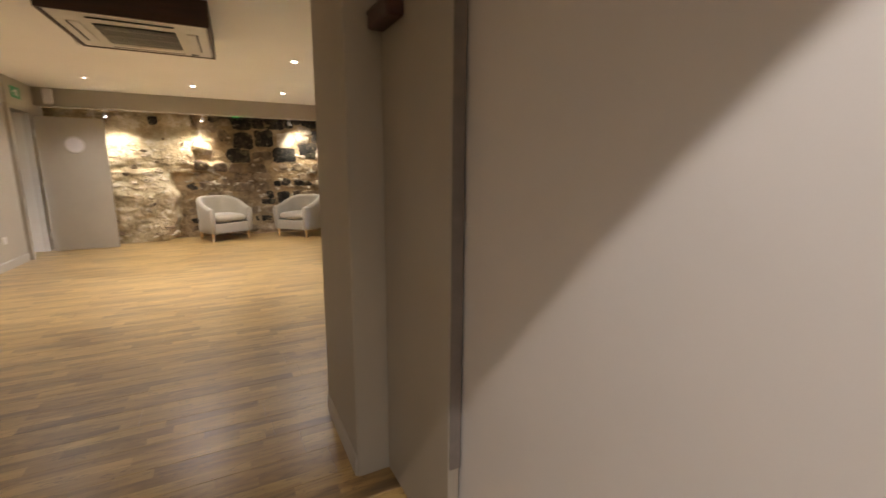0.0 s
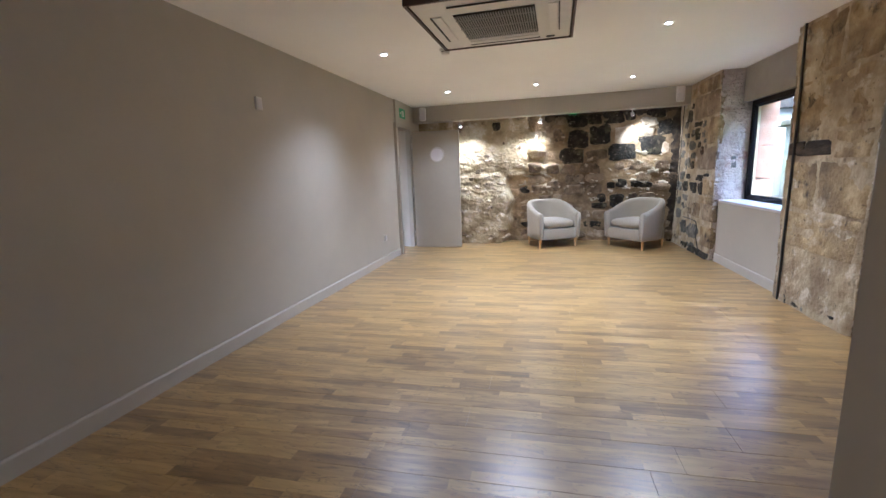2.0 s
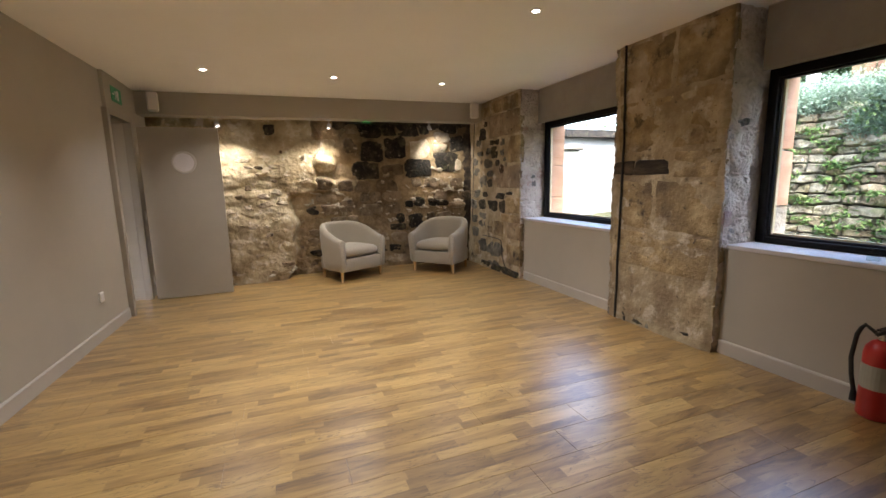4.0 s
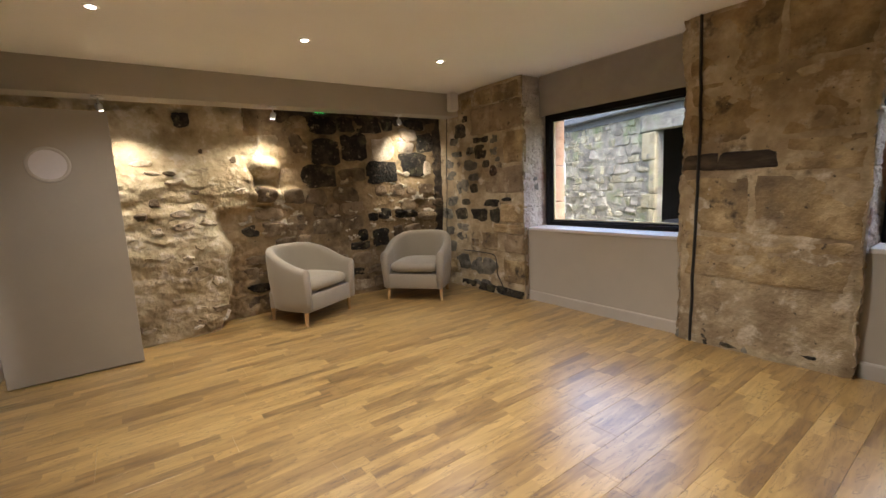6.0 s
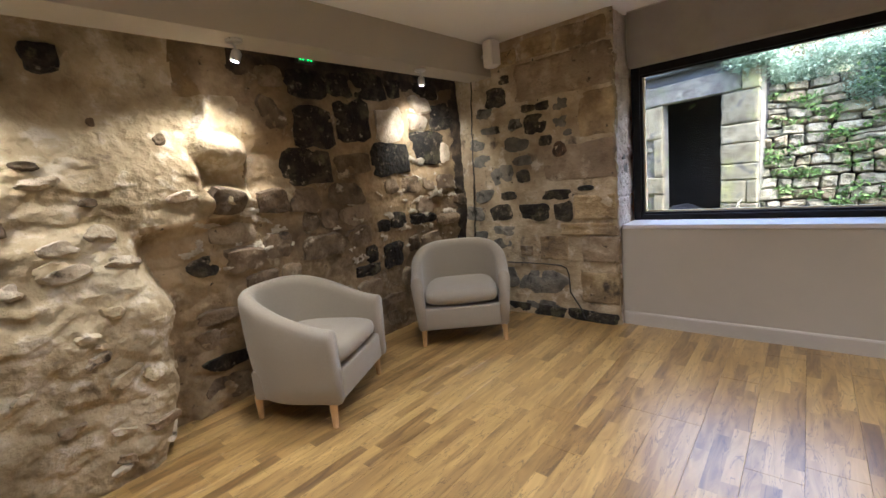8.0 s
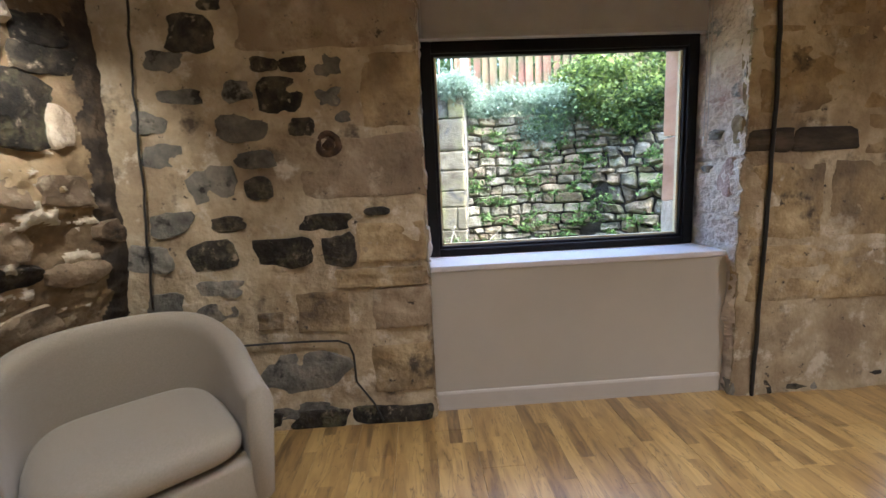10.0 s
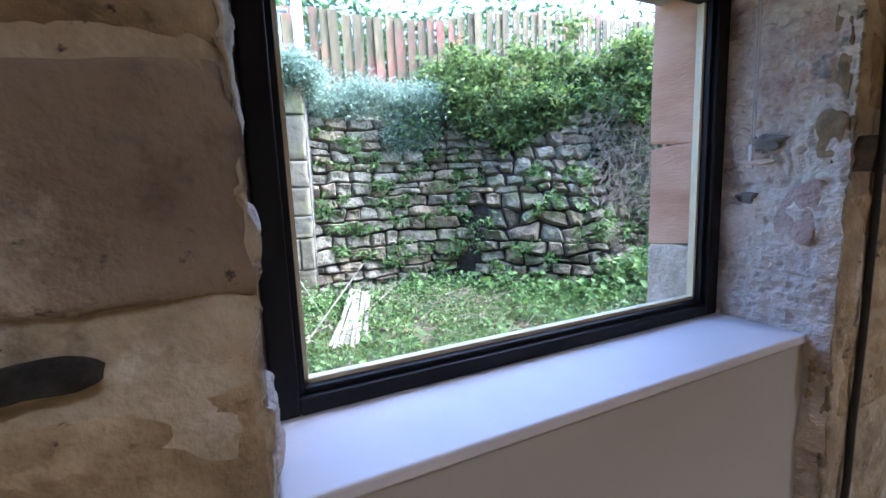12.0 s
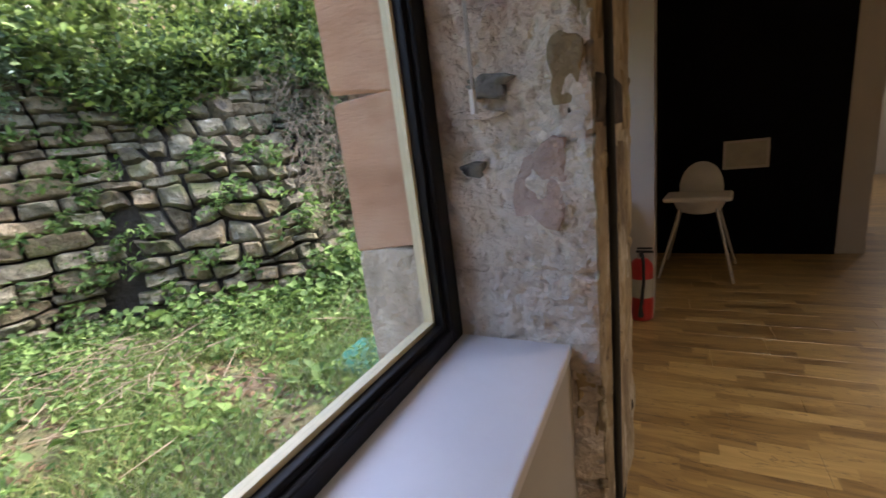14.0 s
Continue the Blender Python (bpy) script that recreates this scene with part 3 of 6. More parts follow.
def pier(name, y0, y1, label, bulge=0.012, amp=0.010):
    """A stone pier whose room face and both reveals are uneven."""
    n_face, n_side = int((y1 - y0) / 0.016), 96
    total = n_face + 2 * n_side
    xs = []
    for i in range(n_side):
        xs.append((EAST_OUT - (EAST_OUT - EAST_IN) * i / n_side, y0))
    for i in range(n_face):
        xs.append((EAST_IN, y0 + (y1 - y0) * i / n_face))
    for i in range(n_side + 1):
        xs.append((EAST_IN + (EAST_OUT - EAST_IN) * i / n_side, y1))

    def place(u, v):
        k = round(u * total)
        x, y = xs[k]
        z = -0.04 + v * 2.56
        q = fbm(x * 2.4, y * 2.4, z * 2.4, 5) * amp * 1.6 + fbm(x * 9, y * 9, z * 9, 3) * amp * 0.7
        if k < n_side or k >= n_side + n_face:
            # worn, picked face: broad hollows, tool pits, and wavering beds between the courses
            c = noise.voronoi(Vector((x * 30, y * 30, z * 24)))[0]
            bed = (z + 0.02 * noise.noise(Vector((x * 5, y0, z * 3))) + 0.11 * (y0 % 1.0)) % 0.31
            q += 0.014 * fbm(x * 7, y * 7, z * 6, 4) + 0.003 * fbm(x * 30, y * 30, z * 30, 3)
            q += 0.019 * max(0.0, 0.5 - c[0]) * (1.0 + 1.2 * noise.noise(Vector((x * 4, y0, z * 4))))
            q += 0.010 * max(0.0, 1 - abs(bed - 0.15) / 0.012)
        if k < n_side:
            return (x, y + 1.6 * q * (1 if k > 3 else 0) + 0.006, z)
        if k >= n_side + n_face:
            return (x, y - 1.6 * q * (1 if k < total - 3 else 0) - 0.006, z)
        edge = min(y - y0, y1 - y)
        r = 0.022 * (1 - smoothstep(0, 0.05, edge)) * (1 + 0.8 * noise.noise(Vector((3, y0, z * 4))))
        foot = 0.012 * (1 - smoothstep(0.0, 0.16, z))
        return (x + q + r - foot, y, z)

    me = relief(name, total, 330, place, M_MORTAR)
    me.materials.append(M_TOOLED)
    for i, p in enumerate(me.polygons):
        k = i % total
        if k < n_side - 1 or k > n_side + n_face:
            p.material_index = 1
    return tagged(new(name, me), label, "wall", kind="structure")


pier_far = pier("wall_east_pier_far", 8.37, 10.7, "rough stone and lime-mortar wall pier beside the large window", amp=0.008)
pier_mid = pier("wall_east_pier_middle", 5.64, 6.72, "sandstone ashlar pier between the two windows", amp=0.008)


def bay(tag, y0, y1, large):
    setting("wall_under_" + tag, box_bm(2.52, 2.87, y0 - 0.01, y1 + 0.01, -0.04, 0.79), M_PAINT, "painted panel under the " + large + " window")
    setting("wall_over_" + tag, box_bm(2.76, EAST_OUT - 0.01, y0 - 0.01, y1 + 0.01, 2.045, 2.6), M_PAINT, "lintel wall over the " + large + " window")
    setting("outer_sill_" + tag, box_bm(2.87, EAST_OUT + 0.02, y0 - 0.01, y1 + 0.01, -0.3, 0.60, 0.006), M_PINK, "sandstone outer sill of the " + large + " window")
    sill = part("sill_" + tag, box_bm(2.512, 2.85, y0 + 0.004, y1 - 0.004, 0.79, 0.822, 0.006), M_SILL, None)
    tagged(sill, "smooth pale window board, lit by the daylight", "sill", kind="structure")
    # frame with glazing bead and pane
    win = holder(tag, Matrix(), "large fixed window in a dark frame" if large == "large" else "fixed window in a dark frame beside the pier", "window", kind="structure")
    f0, f1, zb, zt = y0 + 0.012, y1 - 0.012, 0.822, 2.045
    w = 0.062
    for nm, (a, b, c, d) in {"jamb": (f0, f0 + w, zb, zt), "jamb_b": (f1 - w, f1, zb, zt), "rail": (f0 + w, f1 - w, zt - w, zt), "rail_b": (f0 + w, f1 - w, zb, zb + 0.045)}.items():
        part("frame_" + nm.split("_")[0], box_bm(2.805, 2.885, a, b, c, d, 0.006), M_FRAME, win)
        # inner step of the frame
    s = 0.016
    g0, g1, gb, gt = f0 + w, f1 - w, zb + 0.045, zt - w
    for a, b, c, d in ((g0, g0 + s, gb, gt), (g1 - s, g1, gb, gt), (g0 + s, g1 - s, gt - s, gt), (g0 + s, g1 - s, gb, gb + s)):
        part("step", box_bm(2.822, 2.868, a, b, c, d, 0.003), M_FRAME, win)
    for a, b, c, d in ((g0 + s, g0 + s + 0.012, gb + s, gt - s), (g1 - s - 0.012, g1 - s, gb + s, gt - s), (g0 + s, g1 - s, gb + s, gb + s + 0.012)):
        part("spacer_bar", box_bm(2.846, 2.872, a, b, c, d), M_BEAD, win, "pale brass-toned spacer bar between the panes")
    pane = part("pane", box_bm(2.850, 2.856, g0 + s - 0.004, g1 - s + 0.004, gb + s - 0.004, gt - s + 0.004), M_GLASS, win, "clear glass pane with faint spots")
    pane.visible_shadow = False
    return win


bay("window_1", 6.72, 8.37, "large")
bay("window_2", 4.60, 5.64, "small")

# ---- the floor ----
slab = setting("floor", box_bm(-3.4, 3.0, -1.7, 10.7, -0.14, -0.012), M_SLAB, "three-strip walnut-toned laminate floor with a soft sheen", "floor")


def board(x0, x1, y0, y1):
    g, c = 0.0004, 0.0009
    xa, xb, ya, yb = x0 + g, x1 - g, y0 + g, y1 - g
    v = [(xa, ya, -0.012), (xb, ya, -0.012), (xb, yb, -0.012), (xa, yb, -0.012), (xa, ya, -c), (xb, ya, -c), (xb, yb, -c), (xa, yb, -c),
         (xa + c, ya + c, 0), (xb - c, ya + c, 0), (xb - c, yb - c, 0), (xa + c, yb - c, 0)]
    f = [(8, 9, 10, 11), (4, 5, 9, 8), (5, 6, 10, 9), (6, 7, 11, 10), (7, 4, 8, 11), (0, 1, 5, 4), (1, 2, 6, 5), (2, 3, 7, 6), (3, 0, 4, 7)]
    ob = bpy.data.objects.new("floor_board", mesh_of("floor_board", v, f, M_FLOOR))
    scene.collection.objects.link(ob)
    ob.parent = slab


def lay_floor():
    rng = random.Random(4)
    w, length = 0.195, 1.29
    for r in range(-8, 54):
        x = -2.5 - rng.uniform(0.1, 1.0)
        x_min = -3.35 if r * w > 8.6 else -2.5
        while x < 2.6:
            if x + length > x_min + 0.02:
                board(max(x, x_min), min(x + length, 2.62), r * w, (r + 1) * w)
            x += length

# ---- the north wall: rock outcrop and rubble ----
M_RUBBLE = surface("tan rubble mortar", [(0.215, 0.15, 0.08), (0.34, 0.248, 0.138), (0.46, 0.35, 0.21)], 3.6, 0.95, 0.7, 30, dist=0.02,
                   patches=[((0.13, 0.088, 0.05), 1.5, 0.55, 0.08), ((0.05, 0.04, 0.03), 3.0, 0.64, 0.05), ((0.44, 0.36, 0.24), 6.0, 0.64, 0.05), ((0.05, 0.04, 0.03), 20.0, 0.67, 0.025)])
M_CRUST_SHADE = surface("sooty crust and beam shade", [(0.018, 0.014, 0.011), (0.055, 0.042, 0.030), (0.15, 0.11, 0.07)], 6, 0.92, 0.8, 30, dist=0.02)


def lump(x, z, cx, cz, rx, rz, power=1.0):
    q = 1 - ((x - cx) / rx) ** 2 - ((z - cz) / rz) ** 2
    return q ** power if q > 0 else 0.0


def boulder_edge(z):
    """x of the steep end of the boulder at the wall's foot."""
    return float(np.interp(z, (0.0, 0.4, 0.52, 0.76, 0.99, 1.19), (-0.38, -0.25, -0.30, -0.22, -0.29, -0.34))) + 0.025 * noise.noise(Vector((z * 9, 2.2, 0)))


def smear(x, z):
    """How thickly pale lime, with the ledges' lamplight painted in, covers the rubble; 0 where there is none."""
    where = max(lump(x, z, 1.98, 1.15, 0.42, 0.50, 0.5), 0.85 * lump(x, z, 0.20, 1.05, 0.40, 0.22, 0.5), 0.8 * lump(x, z, 1.35, 0.95, 0.45, 0.35, 0.5), 0.9 * lump(x, z, 2.0, 1.95, 0.28, 0.18, 0.5))
    if where <= 0:
        return 0.0
    n = noise.noise(Vector((x * 5.0, z * 13.0 + x * 1.5, 21.0))) + 0.55 * noise.noise(Vector((x * 13, z * 22, 22.0))) + 0.25 * noise.noise(Vector((x * 40, z * 40, 23.0)))
    return max(0.0, n * 1.1 - 0.62 + 0.50 * where)


def north_y(x, z):
    broken = noise.noise(Vector((x * 2.2, z * 2.6, 4.0)))
    # rubble wall, set back towards its foot
    y = 9.975 + 0.10 * (1 - smoothstep(0.35, 1.0, z)) + 0.010 * broken
    # limewashed rock face, leaning out downwards as far as a ledge
    face = 1 - smoothstep(0.00, 0.05, x + 0.03 * noise.noise(Vector((z * 5, 1.0, 3))) - 0.10 * smoothstep(1.70, 1.85, z) * smoothstep(2.2, 1.9, z))
    lean = 10.09 - 0.21 * smoothstep(1.95, 1.35, z) - 0.02 * smoothstep(0.0, -0.6, x)
    under = smoothstep(1.14, 1.24, z + 0.05 * broken - 0.10 * x)
    y += (lean - y) * face * under
    # the boulder, rounded at its top and end
    over = boulder_edge(z) - x
    top = 1.22 + 0.05 * noise.noise(Vector((x * 3, 5.0, 0)))
    k = smoothstep(0.0, 0.07, over) * (1 - smoothstep(top - 0.04, top + 0.05, z))
    front = 9.725 + 0.11 * smoothstep(0.78, 1.2, z) - 0.02 * smoothstep(0.4, 0.75, z) + 0.09 * (1 - smoothstep(0.0, 0.22, over)) ** 2
    y += (front - y) * k
    # knobs beside the middle lamp, and smaller ones in the rubble
    y -= 0.13 * lump(x, z, 0.17, 1.61, 0.17, 0.12, 0.8) + 0.13 * lump(x, z, 0.13, 1.32, 0.17, 0.11, 0.8) + 0.07 * lump(x, z, 0.42, 1.30, 0.18, 0.10)
    y -= 0.06 * lump(x, z, 0.44, 1.76, 0.2, 0.16) + 0.05 * lump(x, z, 0.15, 0.95, 0.2, 0.08) + 0.05 * lump(x, z, 1.95, 1.95, 0.2, 0.18) + 0.04 * lump(x, z, 2.05, 1.28, 0.25, 0.18)
    y -= 0.050 * min(0.45, smear(x, z)) ** 0.8
    # the wall turns in towards the corner
    y -= 0.12 * smoothstep(2.05, 2.45, x)
    left = 1 - smoothstep(-0.05, 0.25, x)
    rocky = 1.0 if z < 1.15 else 0.45
    cell = noise.voronoi(Vector((x * 5.2, z * 7.0, 1.3)))[0]
    y -= left * rocky * 0.050 * (min(0.35, cell[1] - cell[0]) - 0.2)
    ph = (z * 5.2 + 0.4 * x + 1.6 * noise.noise(Vector((x * 1.9, z * 1.7, 6.6))) + 0.5 * noise.noise(Vector((x * 6, z * 5, 2.6)))) % 1.0
    y -= 0.024 * left * (1 - smoothstep(0.0, 1.0, ph)) * smoothstep(0.06, 0.0, 0.05 - ph) * max(0.0, 0.30 + 0.9 * noise.noise(Vector((x * 2.7, z * 3.0, 12.0)))) * smoothstep(2.0, 1.7, z)
    y -= (0.022 if x < 0 and z < 1.15 else 0.014) * fbm(x * 6, z * 6, 3.3, 5) + 0.008 * fbm(x * 20, z * 20, 9.1, 3)
    return y


def north_place(u, v):
    x, z = -2.0 + u * 4.6, -0.04 + v * 2.56
    return (x, north_y(x, z), z)


def build_north_sheet():
    nu, nv = 460, 270
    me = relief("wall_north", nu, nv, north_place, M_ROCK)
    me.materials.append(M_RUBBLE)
    me.materials.append(M_CRUST_SHADE)
    me.materials.append(M_LIME_LIT)
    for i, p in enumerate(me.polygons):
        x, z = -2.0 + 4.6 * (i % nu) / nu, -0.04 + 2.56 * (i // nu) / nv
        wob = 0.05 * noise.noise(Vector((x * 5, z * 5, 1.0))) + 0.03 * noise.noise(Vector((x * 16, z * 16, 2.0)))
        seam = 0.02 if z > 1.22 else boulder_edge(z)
        # sooty corner crust; the band under the beam is beam shade painted on
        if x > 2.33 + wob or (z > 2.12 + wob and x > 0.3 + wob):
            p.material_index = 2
        elif smear(x, z) > 0.05:
            p.material_index = 3
        elif x > seam + wob * 0.5 and not (x < 0.32 + wob and 1.22 < z < 1.95):
            p.material_index = 1
    return tagged(new("wall_north", me), "rough limewashed rock and rubble wall lit from above", "wall", kind="structure")


north = build_north_sheet()
setting("wall_north_backing", box_bm(-2.2, 3.15, 10.6, 10.75, -0.04, 2.6), M_SLAB, "plain wall behind the rubble")


def wall_stone(rng, parent, surface_at, a, z, w, h, material, proud=0.012, corner=4.0, rough=0.006, uneven=0.10, tilt=4, facing_to=(0, -1, 0)):
    """A stone bedded flush in a wall: a flat, chipped face of irregular outline whose rim dips under the mortar. surface_at(a, z) gives a point of the wall."""
    rings, sides = (0.0, 0.45, 0.78, 0.93, 1.0), 18
    o = Vector(surface_at(a, z))
    ea = (Vector(surface_at(a + w * 0.35, z)) - Vector(surface_at(a - w * 0.35, z))) / (0.7 * w)
    ez = (Vector(surface_at(a, z + h * 0.35)) - Vector(surface_at(a, z - h * 0.35))) / (0.7 * h)
    out = ez.cross(ea).normalized()
    if out.dot(Vector(facing_to)) < 0:
        out = -out
    probe = [Vector(surface_at(a + i * w * 0.3, z + j * h * 0.3)) for i in (-1, 0, 1) for j in (-1, 0, 1)]
    lift = sorted((p - o).dot(out) for p in probe)[6]
    seed, turn = rng.uniform(0, 99), radians(rng.uniform(-tilt, tilt))
    verts, faces = [], []
    for r in rings:
        for i in range(sides if r else 1):
            c, q = math.cos(2 * math.pi * i / sides), math.sin(2 * math.pi * i / sides)
            rad = (abs(c) ** corner + abs(q) ** corner) ** (-1 / corner) * (1 + uneven * 1.6 * noise.noise(Vector((c * 1.3, q * 1.3, seed))) + uneven * 0.8 * noise.noise(Vector((c * 4, q * 4, seed + 9))))
            da, dz = 0.5 * w * r * rad * c, 0.5 * h * r * rad * q
            da, dz = da * math.cos(turn) - dz * math.sin(turn), da * math.sin(turn) + dz * math.cos(turn)
            n = lift + proud + rough * 2.2 * noise.noise(Vector((da * 9, dz * 9, seed))) + rough * noise.noise(Vector((da * 28, dz * 28, seed)))
            n -= 0.0 if r < 0.9 else proud * 0.35 if r < 0.96 else proud + 0.035
            verts.append(ea * da + ez * dz + out * n)
    faces += [(0, 1 + i, 1 + (i + 1) % sides) for i in range(sides)]
    for k in range(len(rings) - 2):
        b = 1 + k * sides
        faces += [(b + i, b + sides + i, b + sides + (i + 1) % sides, b + (i + 1) % sides) for i in range(sides)]
    me = mesh_of("stone", verts, faces, material, True)
    me.set_sharp_from_angle(angle=radians(34))
    ob = bpy.data.objects.new("stone", me)
    scene.collection.objects.link(ob)
    ob.parent = parent
    ob.matrix_local = Matrix.Translation(o)
    return ob


def on_north(x, z):
    return (x, north_y(x, z), z)


def build_north():
    rng = random.Random(11)
    # large sooty squared stones high on the wall, and a few low ones
    dark = [(0.86, 2.08, 0.31, 0.18), (1.13, 2.10, 0.22, 0.15), (1.43, 2.12, 0.31, 0.19), (0.87, 1.78, 0.31, 0.27), (1.22, 1.84, 0.32, 0.31), (0.76, 1.50, 0.36, 0.24), (1.57, 1.53, 0.40, 0.26),
            (2.05, 1.62, 0.40, 0.28), (2.23, 1.96, 0.19, 0.12), (2.23, 1.84, 0.2, 0.11), (1.59, 1.01, 0.16, 0.13), (1.92, 0.98, 0.31, 0.08), (1.42, 0.98, 0.13, 0.09), (1.25, 0.63, 0.24, 0.09),
            (1.54, 0.71, 0.22, 0.20), (-0.54, 2.08, 0.12, 0.13), (1.70, 2.12, 0.15, 0.14), (2.1, 2.13, 0.26, 0.12)]
    brown = [(0.55, 1.86, 0.20, 0.22), (1.18, 1.51, 0.35, 0.16), (0.71, 1.27, 0.27, 0.19), (1.07, 1.28, 0.35, 0.18), (0.44, 1.28, 0.22, 0.17), (0.81, 0.91, 0.35, 0.18), (1.16, 0.93, 0.27, 0.17), (0.46, 0.98, 0.22, 0.17), (0.57, 2.1, 0.2, 0.14)]
    pale = [(1.62, 1.82, 0.35, 0.30), (1.98, 2.01, 0.24, 0.16), (1.95, 1.84, 0.27, 0.13), (2.24, 1.57, 0.10, 0.18)]
    taken = dark + brown + pale
    for x, z, w, h in dark:
        wall_stone(rng, north, on_north, x, z, w * 1.14, h * 1.14, M_DARKSTONE, 0.014, 7.0, 0.010, 0.11)
    for x, z, w, h in brown:
        wall_stone(rng, north, on_north, x, z, w, h, M_BROWNSTONE, 0.012, 4.0, 0.010, 0.14)
    for x, z, w, h in pale:
        wall_stone(rng, north, on_north, x, z, w, h, M_PALESTONE, 0.014, 4.0, 0.010, 0.16)
    # brown rubble below, almost flush with its mortar
    z = 0.03
    while z < 1.40:
        h = rng.uniform(0.10, 0.19)
        x = 0.0 if z > 1.0 else -0.12
        while x < 2.30:
            w = rng.uniform(0.14, 0.36)
            cx, cz = x + w / 2, z + h / 2
            if rng.random() < 0.82 and not any(abs(cx - a) < 0.5 * (w + c) and abs(cz - b) < 0.5 * (h + d) * 0.85 for a, b, c, d in taken):
                m = rng.choice((M_BROWNSTONE, M_BROWNSTONE, M_BROWNBLOCK, M_BROWNBLOCK, M_DARKSTONE if z < 0.9 else M_BROWNSTONE))
                wall_stone(rng, north, on_north, cx, cz, w * 0.95, h * rng.uniform(0.75, 0.98), m, rng.uniform(0.003, 0.02), 3.4, 0.011, 0.16, 7)
            x += w + 0.012
        z += h + 0.01
    # ledges and chips standing out of the limewash
    for x, z, w, h in [(-0.91, 1.65, 0.19, 0.05), (-0.84, 1.56, 0.13, 0.03), (-0.71, 1.55, 0.11, 0.04), (-0.69, 1.47, 0.16, 0.05), (-0.86, 1.28, 0.09, 0.08), (-0.97, 1.17, 0.11, 0.06), (-0.68, 1.17, 0.15, 0.07), (-0.66, 1.06, 0.18, 0.07),
                       (-0.51, 1.22, 0.13, 0.08), (-0.13, 1.68, 0.06, 0.05), (-0.41, 1.77, 0.04, 0.03), (-0.11, 1.36, 0.17, 0.06), (-0.52, 1.37, 0.08, 0.04)]:
        wall_stone(rng, north, on_north, x, z, w, h, M_PALESTONE if w > 0.12 else M_BROWNSTONE, 0.022, 2.6, 0.010, 0.25, 10)
    for _ in range(20):
        x, z = rng.uniform(-1.2, -0.35), rng.uniform(0.08, 1.08)
        w = rng.uniform(0.05, 0.17)
        wall_stone(rng, north, on_north, x, z, w, w * rng.uniform(0.35, 0.7), rng.choice((M_ROCK, M_PALESTONE, M_BROWNBLOCK)), rng.uniform(0.008, 0.03), 2.6, 0.012, 0.28, 25)


# ---- stones of the east piers ----


def east_stone(rng, parent, y, z, w, h, material, proud=0.008, square=0.80, roughness=0.07, tilt=3, d=0.10):
    meshes = stones_of(material, square, roughness)
    if square > 0.91:
        key = "block" + material.name
        if key not in STONES:
            STONES[key] = [pitted_mesh("stone", 20 + i, material, 0.16, 0.22, "x", 0.44) for i in range(5)]
        meshes = STONES[key]
    return stone(meshes, rng, parent, (EAST_IN - proud + d / 2, y, z), (d, w, h), pose(0, 0, 0, rng.uniform(-tilt, tilt), 0, 0))


def reveal_stone(rng, parent, x, y, z, w, h, facing, material, proud=0.010):
    d = 0.10
    meshes = stones_of(material, 0.975, 0.03)
    return stone(meshes, rng, parent, (x, y + facing * (proud - d / 2), z), (w, d, h))


def on_east(y, z):
    return (EAST_IN, y, z)


